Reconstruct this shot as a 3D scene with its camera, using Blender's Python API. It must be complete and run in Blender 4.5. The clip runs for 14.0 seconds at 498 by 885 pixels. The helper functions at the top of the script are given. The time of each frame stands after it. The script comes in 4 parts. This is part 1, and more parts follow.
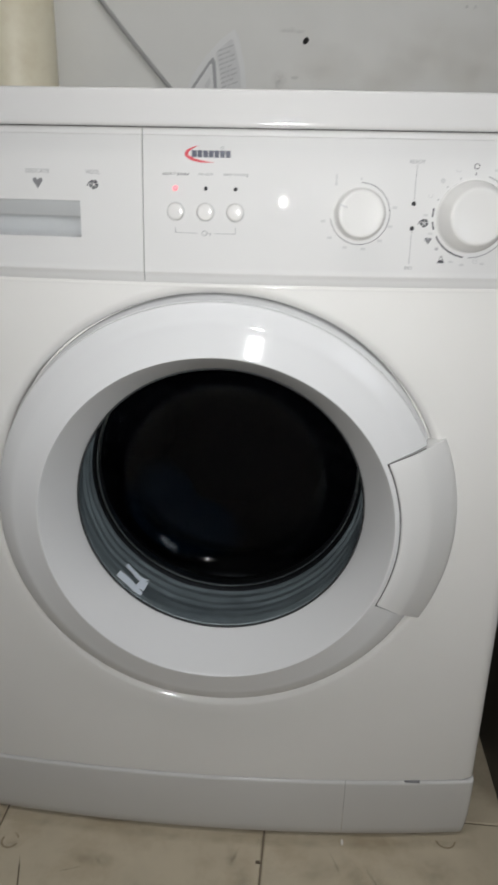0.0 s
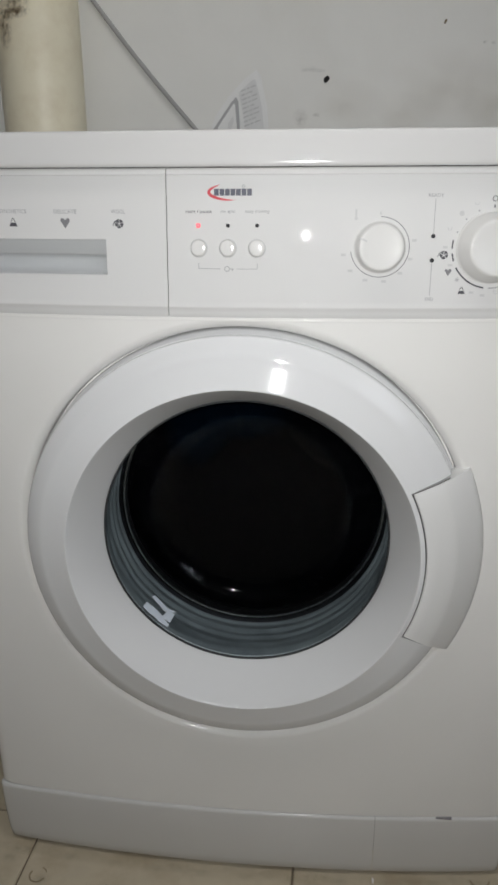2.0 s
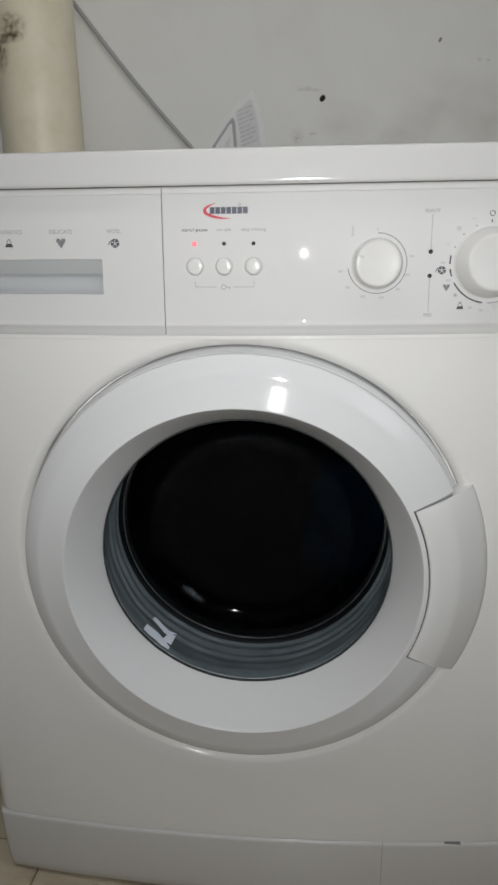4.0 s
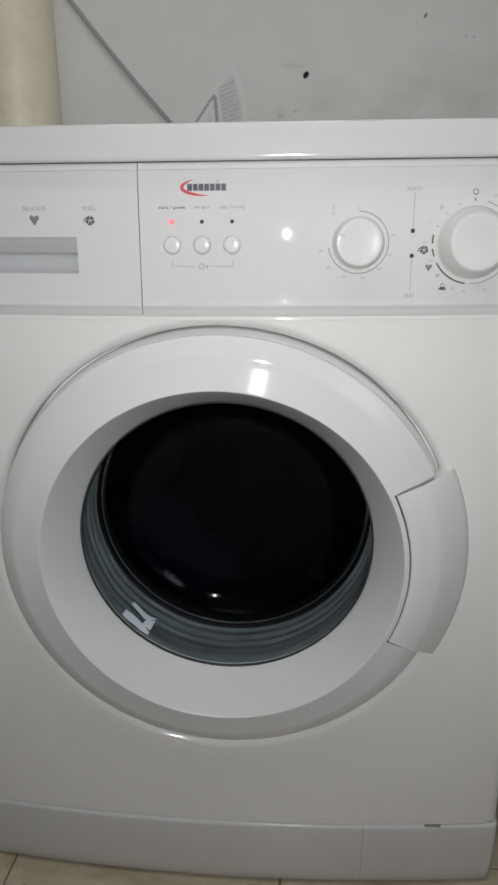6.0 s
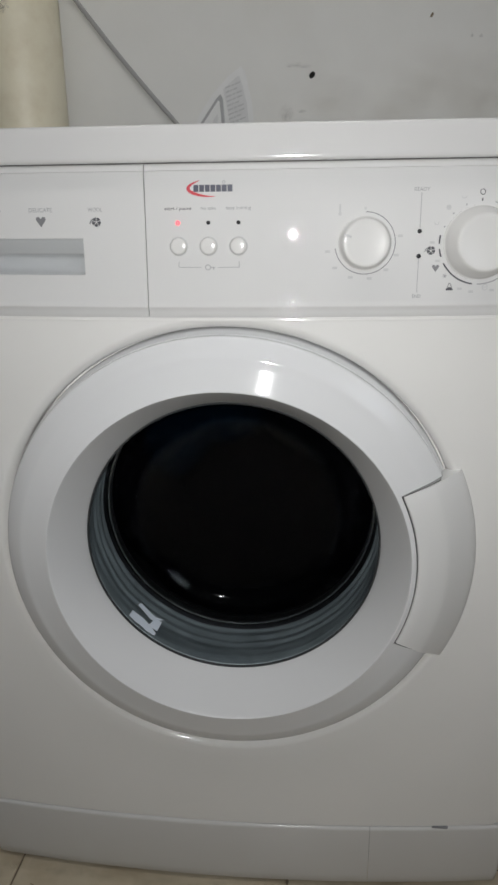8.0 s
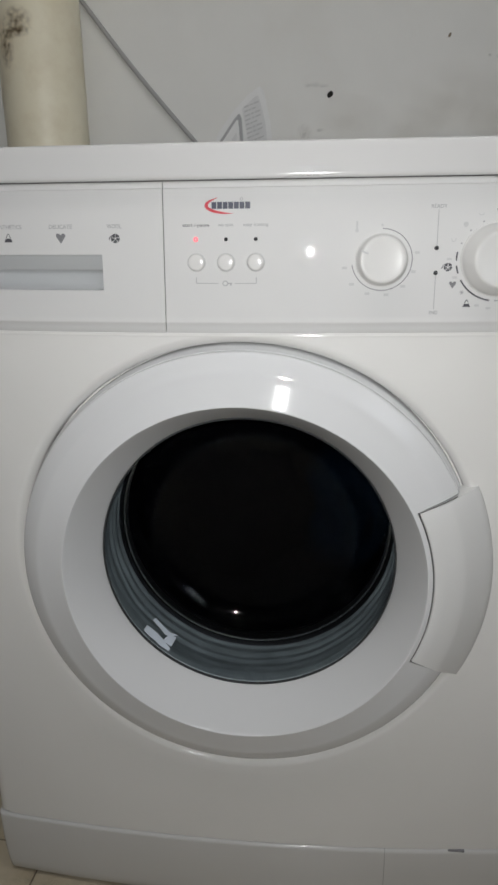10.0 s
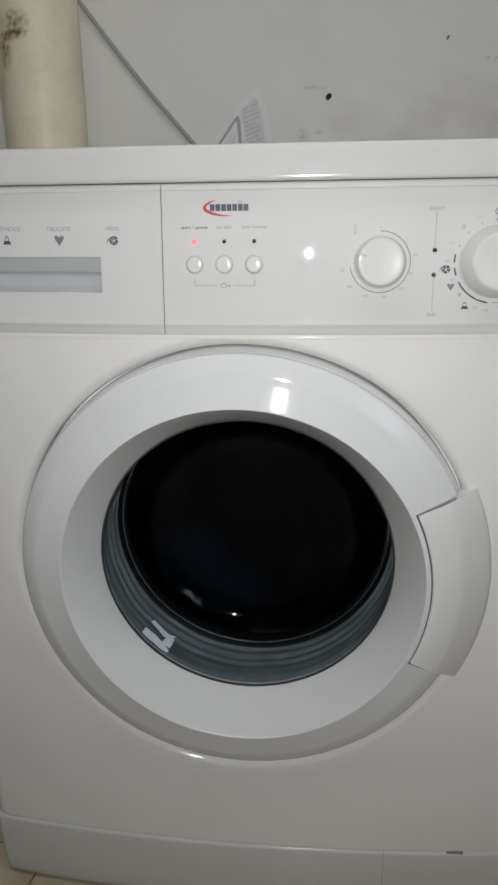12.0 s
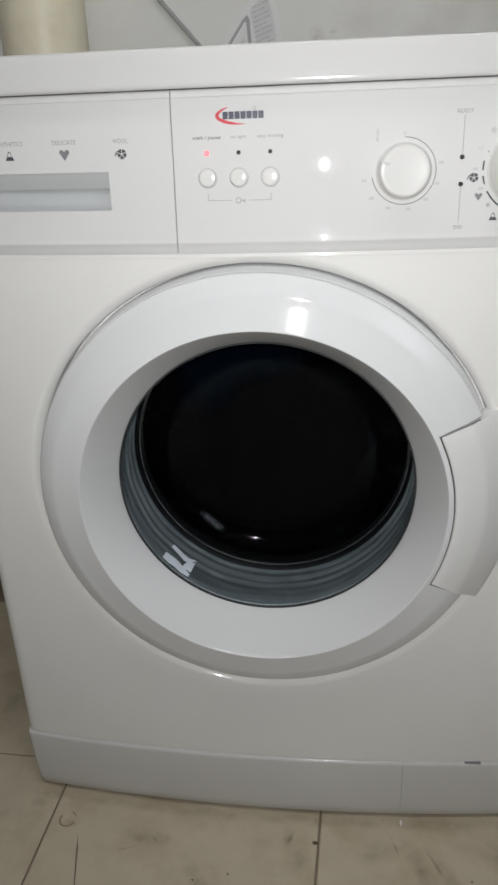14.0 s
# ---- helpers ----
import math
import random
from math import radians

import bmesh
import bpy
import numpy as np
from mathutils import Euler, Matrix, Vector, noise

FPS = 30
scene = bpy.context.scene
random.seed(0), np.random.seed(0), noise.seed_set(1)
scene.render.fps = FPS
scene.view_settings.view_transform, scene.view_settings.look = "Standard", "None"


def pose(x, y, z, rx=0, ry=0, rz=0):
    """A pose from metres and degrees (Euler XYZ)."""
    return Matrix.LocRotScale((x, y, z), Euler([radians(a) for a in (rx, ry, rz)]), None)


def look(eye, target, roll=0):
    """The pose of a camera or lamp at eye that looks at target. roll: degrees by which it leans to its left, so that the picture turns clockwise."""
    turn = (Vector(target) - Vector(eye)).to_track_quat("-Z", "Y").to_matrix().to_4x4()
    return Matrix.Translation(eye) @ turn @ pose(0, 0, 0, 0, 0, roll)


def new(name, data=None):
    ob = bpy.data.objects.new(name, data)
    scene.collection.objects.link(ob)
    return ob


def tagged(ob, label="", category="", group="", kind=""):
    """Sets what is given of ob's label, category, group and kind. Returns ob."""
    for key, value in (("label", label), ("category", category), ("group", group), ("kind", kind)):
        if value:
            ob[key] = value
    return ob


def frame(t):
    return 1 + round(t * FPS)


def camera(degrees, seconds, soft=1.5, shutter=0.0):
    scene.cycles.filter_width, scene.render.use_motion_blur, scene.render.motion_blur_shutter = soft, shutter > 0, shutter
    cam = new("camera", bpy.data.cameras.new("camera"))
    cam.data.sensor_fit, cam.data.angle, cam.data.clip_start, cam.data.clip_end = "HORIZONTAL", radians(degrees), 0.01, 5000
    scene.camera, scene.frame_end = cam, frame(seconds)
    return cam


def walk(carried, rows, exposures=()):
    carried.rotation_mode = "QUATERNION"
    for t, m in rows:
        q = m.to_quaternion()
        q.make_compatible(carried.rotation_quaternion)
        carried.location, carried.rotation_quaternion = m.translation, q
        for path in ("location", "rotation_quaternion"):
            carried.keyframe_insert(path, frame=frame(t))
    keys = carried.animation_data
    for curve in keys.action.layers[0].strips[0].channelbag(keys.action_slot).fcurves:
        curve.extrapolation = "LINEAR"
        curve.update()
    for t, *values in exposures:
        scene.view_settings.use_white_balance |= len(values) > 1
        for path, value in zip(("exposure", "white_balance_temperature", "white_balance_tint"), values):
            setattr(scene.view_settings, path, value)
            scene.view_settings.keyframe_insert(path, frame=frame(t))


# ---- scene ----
cam = camera(35.97, 14.0, soft=2.8, shutter=0.9)
PATH = [
    (0, pose(0.0702, -0.7050, 0.8051, 67.728, -0.886, 3.654)),
    (0.5, pose(0.0722, -0.7051, 0.8062, 68.591, -0.757, 2.596)),
    (1, pose(0.0714, -0.7045, 0.8055, 68.958, -0.453, 3.323)),
    (1.5, pose(0.0757, -0.7173, 0.8047, 69.361, 0.275, 4.338)),
    (2, pose(0.0748, -0.7099, 0.8086, 69.946, 0.357, 5.444)),
    (4.3, pose(0.0795, -0.7023, 0.8054, 71.338, 1.223, 5.244)),
    (4.5, pose(0.0807, -0.7024, 0.8043, 71.052, 0.943, 4.714)),
    (5, pose(0.0828, -0.7017, 0.8053, 70.598, 0.552, 4.038)),
    (5.5, pose(0.0837, -0.6889, 0.8022, 70.255, 0.772, 4.327)),
    (6, pose(0.0838, -0.6904, 0.8022, 70.057, 0.726, 4.508)),
    (6.5, pose(0.0833, -0.6904, 0.8011, 70.112, 0.782, 4.803)),
    (7, pose(0.0829, -0.6907, 0.8027, 70.065, 0.839, 4.893)),
    (7.5, pose(0.0824, -0.6909, 0.8014, 70.213, 0.815, 4.901)),
    (8, pose(0.0833, -0.6895, 0.8030, 70.053, 0.937, 4.914)),
    (8.5, pose(0.0833, -0.6911, 0.8015, 70.195, 0.945, 5.037)),
    (9, pose(0.0837, -0.6924, 0.7994, 70.755, 1.059, 5.422)),
    (9.2, pose(0.0839, -0.6915, 0.8011, 71.010, 0.983, 5.889)),
    (11.5, pose(0.0837, -0.6900, 0.8023, 71.441, 0.934, 6.330)),
    (12, pose(0.0845, -0.6905, 0.8024, 71.435, 0.934, 6.139)),
    (12.5, pose(0.0851, -0.6911, 0.8010, 71.687, 0.854, 5.846)),
    (12.8, pose(0.0856, -0.6896, 0.8034, 71.458, 0.897, 5.763)),
    (12.9, pose(0.0852, -0.6788, 0.7969, 68.851, 0.997, 5.885)),
    (13, pose(0.0858, -0.6729, 0.7957, 64.991, 1.478, 7.482)),
    (13.1, pose(0.0783, -0.6757, 0.7941, 63.991, 2.380, 7.721)),
    (13.2, pose(0.0757, -0.6746, 0.7968, 64.146, 2.510, 7.168)),
    (13.5, pose(0.0804, -0.6756, 0.7987, 65.610, 2.150, 6.718)),
    (14, pose(0.0761, -0.6761, 0.7993, 65.577, 2.167, 6.578)),
]
walk(cam, PATH, [(0, 0.19), (2, 0.09), (5, -0.02), (9, -0.06), (12.6, -0.05), (13.1, -0.04), (13.4, 0.19), (14, 0.21)])

# ---- world and lights ----
world = bpy.data.worlds.new("daylight")
scene.world = world
world.use_nodes = True
wn = world.node_tree.nodes
sky = wn.new("ShaderNodeTexSky")
sky.sky_type, sky.sun_disc = "NISHITA", False
sky.sun_elevation, sky.sun_rotation = radians(40), radians(150)
world.node_tree.links.new(sky.outputs[0], wn["Background"].inputs[0])
wn["Background"].inputs[1].default_value = 0.1


def area_lamp(name, size, size_y, power, colour, m, shape="RECTANGLE", spread=180):
    data = bpy.data.lights.new(name, "AREA")
    data.shape, data.size, data.energy, data.color = shape, size, power, colour
    if shape == "RECTANGLE":
        data.size_y = size_y
    data.spread = radians(spread)
    ob = new(name, data)
    ob.matrix_world = m
    return ob


# the torch of the filming phone, just above its lens
area_lamp("phone_torch", 0.004, 0, 2.75, (0.985, 0.985, 0.982), look((0.073, -0.702, 0.822), (0.07, 0.0, 0.81)), "DISK", 155)
# unseen overhead lamp, added to light the wall and the door's lower ring
area_lamp("overhead_fill_light", 1.4, 0.16, 7.6, (0.99, 0.985, 0.97), look((0.0, -0.48, 2.42), (0.0, -0.48, 0)))
# daylight in the opening of the side window
area_lamp("window_daylight", 1.66, 0.96, 5.2, (0.89, 0.945, 1.0), look((1.52, -2.15, 1.50), (0.0, -2.15, 1.50)))


# ---- materials ----
def material(name, colour, rough=0.5, metal=0.0, grain=0.06, scale=30.0, bump=0.05, bump_scale=200.0,
             stain=None, stain_scale=4.0, stain_amount=0.3, coat=0.0, spec=0.5):
    """A surface with grain, broad variation and a fine relief. Scales are per metre."""
    mat = bpy.data.materials.new(name)
    mat.use_nodes = True
    nt = mat.node_tree
    n, link = nt.nodes, nt.links.new
    bs = n["Principled BSDF"]
    bs.inputs["Roughness"].default_value = rough
    bs.inputs["Metallic"].default_value = metal
    bs.inputs["Coat Weight"].default_value = coat
    bs.inputs["Coat Roughness"].default_value = 0.06
    bs.inputs["Specular IOR Level"].default_value = spec
    co = n.new("ShaderNodeTexCoord").outputs["Object"]
    fine = n.new("ShaderNodeTexNoise")
    fine.inputs["Scale"].default_value, fine.inputs["Detail"].default_value = scale, 6
    link(co, fine.inputs["Vector"])
    mix = n.new("ShaderNodeMix")
    mix.data_type, mix.blend_type = "RGBA", "MIX"
    mix.inputs["A"].default_value = (*[c * (1 - grain) for c in colour], 1)
    mix.inputs["B"].default_value = (*[min(1, c * (1 + grain)) for c in colour], 1)
    link(fine.outputs["Fac"], mix.inputs["Factor"])
    out = mix.outputs["Result"]
    if stain:
        broad = n.new("ShaderNodeTexNoise")
        broad.inputs["Scale"].default_value, broad.inputs["Detail"].default_value = stain_scale, 7
        broad.inputs["Roughness"].default_value = 0.62
        link(co, broad.inputs["Vector"])
        ramp = n.new("ShaderNodeMapRange")
        ramp.inputs["From Min"].default_value, ramp.inputs["From Max"].default_value = 0.48, 0.72
        ramp.inputs["To Max"].default_value = stain_amount
        link(broad.outputs["Fac"], ramp.inputs["Value"])
        mix2 = n.new("ShaderNodeMix")
        mix2.data_type = "RGBA"
        mix2.inputs["B"].default_value = (*stain, 1)
        link(ramp.outputs["Result"], mix2.inputs["Factor"])
        link(out, mix2.inputs["A"])
        out = mix2.outputs["Result"]
    link(out, bs.inputs["Base Color"])
    if bump:
        rel = n.new("ShaderNodeTexNoise")
        rel.inputs["Scale"].default_value, rel.inputs["Detail"].default_value = bump_scale, 4
        link(co, rel.inputs["Vector"])
        bp = n.new("ShaderNodeBump")
        bp.inputs["Strength"].default_value, bp.inputs["Distance"].default_value = bump, 0.001
        link(rel.outputs["Fac"], bp.inputs["Height"])
        link(bp.outputs["Normal"], bs.inputs["Normal"])
    return mat


ENAMEL = material("white_enamel", (0.82, 0.812, 0.79), 0.08, grain=0.015, scale=9, bump=0.006, bump_scale=350, stain=(0.75, 0.74, 0.70), stain_scale=3, stain_amount=0.3)
PLASTIC = material("white_plastic", (0.69, 0.687, 0.68), 0.017, grain=0.012, scale=14, bump=0.002, bump_scale=600)
DOOR_WHITE = material("door_plastic", (0.725, 0.731, 0.738), 0.06, grain=0.012, scale=12, bump=0.004, bump_scale=600)
HANDLE_WHITE = material("handle_plastic", (0.74, 0.74, 0.73), 0.34, grain=0.015, scale=12, bump=0.03, bump_scale=900)
PLINTH_WHITE = material("kickboard_plastic", (0.665, 0.662, 0.65), 0.13, grain=0.02, scale=14, bump=0.01, bump_scale=500)
LID_WHITE = material("lid_laminate", (0.63, 0.625, 0.618), 0.11, grain=0.02, scale=12, bump=0.02, bump_scale=500)
KNOB_WHITE = material("knob_plastic", (0.71, 0.705, 0.69), 0.16, grain=0.01, scale=20, bump=0.01, bump_scale=700)
POCKET_GREY = material("shaded_pocket_plastic", (0.53, 0.545, 0.552), 0.3, grain=0.01, scale=20, bump=0.01)
GREY_INK = material("grey_print", (0.36, 0.36, 0.37), 0.5, grain=0.15, scale=900, bump=0)
DARK_INK = material("dark_print", (0.07, 0.07, 0.08), 0.45, grain=0.15, scale=900, bump=0)
MID_INK = material("mid_grey_print", (0.20, 0.20, 0.21), 0.5, grain=0.12, scale=900, bump=0)
PALE_INK = material("pale_print", (0.54, 0.54, 0.54), 0.5, grain=0.12, scale=900, bump=0)
NAVY_INK = material("navy_print", (0.035, 0.04, 0.07), 0.4, grain=0.1, scale=900, bump=0)
RED_INK = material("red_print", (0.55, 0.03, 0.05), 0.4, grain=0.1, scale=900, bump=0)
BLACK_LENS = material("black_lens", (0.012, 0.012, 0.014), 0.5, grain=0.05, bump=0)
RIM_GREY = material("rim_grey", (0.05, 0.053, 0.056), 0.25, grain=0.15, scale=200, bump=0)
SEAM = material("painted_seam_shade", (0.10, 0.10, 0.10), 0.6, grain=0.1, bump=0)
RUBBER = material("grey_rubber_seal", (0.195, 0.218, 0.230), 0.45, grain=0.22, scale=28, bump=0.1, bump_scale=300, stain=(0.07, 0.08, 0.09), stain_scale=13, stain_amount=0.8, spec=0.3)
STEEL = material("drum_steel", (0.75, 0.75, 0.76), 0.28, 1.0, grain=0.08, scale=60, bump=0.05)
# drum steel and cloth near-black: the dimness inside the drum is in the colour
DARK_STEEL = material("shade_dark_steel", (0.03, 0.03, 0.033), 0.6, 1.0, grain=0.1, scale=60, bump=0.05)
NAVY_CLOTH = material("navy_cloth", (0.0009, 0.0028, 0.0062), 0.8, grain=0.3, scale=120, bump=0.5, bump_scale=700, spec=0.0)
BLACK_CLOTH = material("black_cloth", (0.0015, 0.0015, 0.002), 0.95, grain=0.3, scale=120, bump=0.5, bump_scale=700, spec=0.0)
FOOT_RUBBER = material("black_rubber", (0.03, 0.03, 0.03), 0.7, grain=0.1)
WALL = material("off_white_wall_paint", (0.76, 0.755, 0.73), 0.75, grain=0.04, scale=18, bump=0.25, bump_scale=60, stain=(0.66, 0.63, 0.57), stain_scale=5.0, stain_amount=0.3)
# unlit room put into the colour: dark unseen walls and ceiling dim glass reflections
ROOM_WALL = material("dimmed_room_wall", (0.14, 0.135, 0.125), 0.8, grain=0.05, scale=12, bump=0.2, bump_scale=60, stain=(0.1, 0.095, 0.085), stain_scale=3, stain_amount=0.3)
CEILING = material("dimmed_ceiling", (0.30, 0.30, 0.29), 0.85, grain=0.03, bump=0.15, bump_scale=60)
TILE = material("cream_marbled_tile", (0.52, 0.455, 0.34), 0.3, grain=0.12, scale=24, bump=0.04, bump_scale=90, stain=(0.30, 0.225, 0.135), stain_scale=11, stain_amount=0.55)
GROUT = material("brown_grout", (0.20, 0.165, 0.12), 0.9, grain=0.25, scale=150, bump=0.4)
DIRT = material("dark_floor_dirt", (0.11, 0.085, 0.06), 0.9, grain=0.4, scale=300, bump=0.3)
PIPE = material("yellowed_pipe_paint", (0.84, 0.78, 0.61), 0.42, grain=0.05, scale=20, bump=0.2, bump_scale=45, stain=(0.55, 0.43, 0.26), stain_scale=16, stain_amount=0.32)
GRIME = material("grey_brown_grime", (0.20, 0.165, 0.115), 0.9, grain=0.3, scale=200, bump=0.2)
CABLE_GREY = material("grey_cable_sheath", (0.36, 0.36, 0.355), 0.45, grain=0.06, scale=60, bump=0.05)
REFLECTION_BLUE = material("painted_window_reflection", (0.62, 0.68, 0.76), 0.3, grain=0.12, scale=70, bump=0.05)
PAPER = material("torn_paper", (0.78, 0.78, 0.775), 0.8, grain=0.04, scale=60, bump=0.3, bump_scale=150)
FOLD_SHADE = material("painted_fold_shade", (0.40, 0.40, 0.41), 0.8, grain=0.1, scale=80, bump=0.2, bump_scale=150)
PAPER_GREY = material("grey_backing_paper", (0.69, 0.69, 0.69), 0.8, grain=0.08, scale=60, bump=0.3, bump_scale=150)
HOLE_BLACK = material("hole_black", (0.01, 0.009, 0.008), 0.9, grain=0.2, bump=0)
DARK_WOOD = material("dark_brown_laminate", (0.045, 0.038, 0.028), 0.5, grain=0.25, scale=25, bump=0.1, bump_scale=120)
FRAME_WHITE = material("white_window_frame", (0.75, 0.75, 0.74), 0.4, grain=0.03)

GLASS = bpy.data.materials.new("door_glass")
GLASS.use_nodes = True
gn, gl = GLASS.node_tree.nodes, GLASS.node_tree.links.new
gn.remove(gn["Principled BSDF"])
clear, shine, rate, steep, gloss, both = (gn.new(k) for k in ("ShaderNodeBsdfTransparent", "ShaderNodeBsdfGlossy", "ShaderNodeLayerWeight", "ShaderNodeMath", "ShaderNodeMath", "ShaderNodeMixShader"))
clear.inputs["Color"].default_value = (0.93, 0.965, 0.975, 1)
shine.inputs["Roughness"].default_value = 0.045
rate.inputs["Blend"].default_value = 0.5
steep.operation, gloss.operation = "POWER", "MULTIPLY_ADD"
steep.inputs[1].default_value = 5.0
gloss.inputs[1].default_value, gloss.inputs[2].default_value = 0.30, 0.014
gl(rate.outputs["Facing"], steep.inputs[0])
gl(steep.outputs[0], gloss.inputs[0])
gl(gloss.outputs[0], both.inputs[0])
gl(clear.outputs[0], both.inputs[1])
gl(shine.outputs[0], both.inputs[2])
gl(both.outputs[0], gn["Material Output"].inputs["Surface"])


def glowing(name, colour, strength):
    mat = bpy.data.materials.new(name)
    mat.use_nodes = True
    b = mat.node_tree.nodes["Principled BSDF"]
    b.inputs["Base Color"].default_value = (*colour, 1)
    b.inputs["Emission Color"].default_value = (*colour, 1)
    b.inputs["Emission Strength"].default_value = strength
    return mat


def soft_patch(name, colour, strength, scale=40.0):
    """Dirt and painted shade that thin out towards the patch's rim, broken up by grain."""
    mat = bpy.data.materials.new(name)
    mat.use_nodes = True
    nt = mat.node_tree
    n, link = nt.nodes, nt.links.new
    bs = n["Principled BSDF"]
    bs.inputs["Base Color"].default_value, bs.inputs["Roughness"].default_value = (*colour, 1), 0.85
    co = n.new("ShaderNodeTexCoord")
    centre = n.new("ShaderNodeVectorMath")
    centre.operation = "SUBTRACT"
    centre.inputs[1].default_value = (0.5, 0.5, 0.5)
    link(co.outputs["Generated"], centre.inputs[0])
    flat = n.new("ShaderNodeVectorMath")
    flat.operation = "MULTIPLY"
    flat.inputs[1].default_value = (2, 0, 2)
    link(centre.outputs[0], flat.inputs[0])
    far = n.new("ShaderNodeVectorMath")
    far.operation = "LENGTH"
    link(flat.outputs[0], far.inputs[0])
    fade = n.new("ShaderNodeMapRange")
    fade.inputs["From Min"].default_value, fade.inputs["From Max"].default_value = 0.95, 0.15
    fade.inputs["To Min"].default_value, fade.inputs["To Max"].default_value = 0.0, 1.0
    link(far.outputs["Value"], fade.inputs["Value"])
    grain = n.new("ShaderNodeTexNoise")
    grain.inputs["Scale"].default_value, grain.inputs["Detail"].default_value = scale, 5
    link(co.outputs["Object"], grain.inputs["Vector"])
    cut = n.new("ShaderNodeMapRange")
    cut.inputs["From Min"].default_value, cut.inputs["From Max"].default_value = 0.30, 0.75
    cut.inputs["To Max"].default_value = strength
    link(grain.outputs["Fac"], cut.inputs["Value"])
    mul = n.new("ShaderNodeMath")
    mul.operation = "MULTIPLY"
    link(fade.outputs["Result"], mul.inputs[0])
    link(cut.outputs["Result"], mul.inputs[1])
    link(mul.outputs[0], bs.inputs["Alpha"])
    return mat


SOFT_SMUDGE = soft_patch("grey_wall_smudge", (0.45, 0.43, 0.40), 0.30, 160)
SOFT_WARM = soft_patch("yellow_wall_stain", (0.66, 0.60, 0.48), 0.16, 25)
SOFT_GRIME = soft_patch("brown_pipe_grime", (0.20, 0.14, 0.075), 0.95, 170)
RING_DIRT = material("brown_ring_dirt", (0.27, 0.215, 0.145), 0.8, grain=0.35, scale=260, bump=0.1)
SOFT_VEIN = soft_patch("brown_tile_vein", (0.20, 0.145, 0.085), 0.55, 60)
SOFT_DIRT_SHADE = soft_patch("brown_dirt_and_shade", (0.22, 0.165, 0.10), 0.30, 60)
RED_GLOW = glowing("red_led_glow", (1.0, 0.12, 0.16), 1.1)
LAMP_GLOW = glowing("added_lamp_glow", (1.0, 0.98, 0.95), 0.8)


# ---- building helpers ----
def finish(bm, smooth=True, angle=35):
    """A mesh out of bm, smooth but for edges sharper than angle."""
    bmesh.ops.recalc_face_normals(bm, faces=bm.faces)
    for f in bm.faces:
        f.smooth = smooth
    for e in bm.edges:
        if len(e.link_faces) == 2 and e.calc_face_angle(0) > radians(angle):
            e.smooth = False
    me = bpy.data.meshes.new("mesh")
    bm.to_mesh(me)
    bm.free()
    return me


def part(name, bm, mat, parent=None, label="", smooth=True, angle=35):
    me = finish(bm, smooth, angle)
    me.name = name
    me.materials.append(mat)
    ob = new(name, me)
    if parent:
        ob.parent = parent
    if label:
        ob["label"] = label
    return ob


def thing(name, label, category, m=None, group="", kind=""):
    ob = new(name)
    if m:
        ob.matrix_world = m
    return tagged(ob, label, category, group, kind)


def box(x0, x1, y0, y1, z0, z1, bevel=0.0, segments=2, bm=None):
    bm = bm or bmesh.new()
    made = bmesh.ops.create_cube(bm, size=1)["verts"]
    for v in made:
        v.co = Vector((x0 + (v.co.x + 0.5) * (x1 - x0), y0 + (v.co.y + 0.5) * (y1 - y0), z0 + (v.co.z + 0.5) * (z1 - z0)))
    if bevel:
        edges = list({e for v in made for e in v.link_edges})
        bmesh.ops.bevel(bm, geom=edges, offset=bevel, segments=segments, affect="EDGES", profile=0.5)
    return bm


def grid(rows, closed_u=False, closed_v=False, bm=None):
    """Faces over a table of points."""
    bm = bm or bmesh.new()
    vs = [[bm.verts.new(p) for p in r] for r in rows]
    nu, nv = len(vs), len(vs[0])
    for i in range(nu if closed_u else nu - 1):
        for j in range(nv if closed_v else nv - 1):
            a, b, c, d = vs[i][j], vs[(i + 1) % nu][j], vs[(i + 1) % nu][(j + 1) % nv], vs[i][(j + 1) % nv]
            bm.faces.new((a, b, c, d))
    return bm


def lathe(profile, n=64, centre=(0, 0, 0), cap=False):
    """profile: (radius, y) pairs turned about the y axis."""
    rows = []
    for k in range(n):
        a = 2 * math.pi * k / n
        rows.append([(centre[0] + r * math.cos(a), centre[1] + y, centre[2] + r * math.sin(a)) for r, y in profile])
    bm = grid(rows, closed_u=True)
    bmesh.ops.remove_doubles(bm, verts=bm.verts, dist=1e-6)
    return bm


# ---- the washing machine's form ----
BOW = 0.0174            # how far the front bulges at its middle
HALF = 0.30             # half width
DEPTH = 0.44
TILT = 0.097            # lean of the control panel
DX, DZ = -0.0012, 0.4353    # the door's axis


def front_y(x):
    return -BOW * (1 - (x / HALF) ** 2)


def panel_point(x, z, h=0.0):
    """A point h above the control panel."""
    n = Vector((2 * BOW * x / HALF ** 2, -1.0, TILT)).normalized()
    return Vector((x, front_y(x) + TILT * (z - 0.70), z)) + n * h


def panel_frame(x, z, h=0.0):
    """A pose on the panel: y points out of it to the rear, z up along it."""
    n = Vector((2 * BOW * x / HALF ** 2, -1.0, TILT)).normalized()
    up = (Vector((0, 0, 1)) - n * n.z).normalized()
    right = (-n).cross(up).normalized()
    m = Matrix((right, -n, up)).transposed().to_4x4()
    return Matrix.Translation(panel_point(x, z, h)) @ m


def spread(a, b, n):
    return [a + (b - a) * i / n for i in range(n + 1)]


machine = thing("washing_machine", "white front-loading washing machine running a dark wash on the tiled floor", "washing machine")


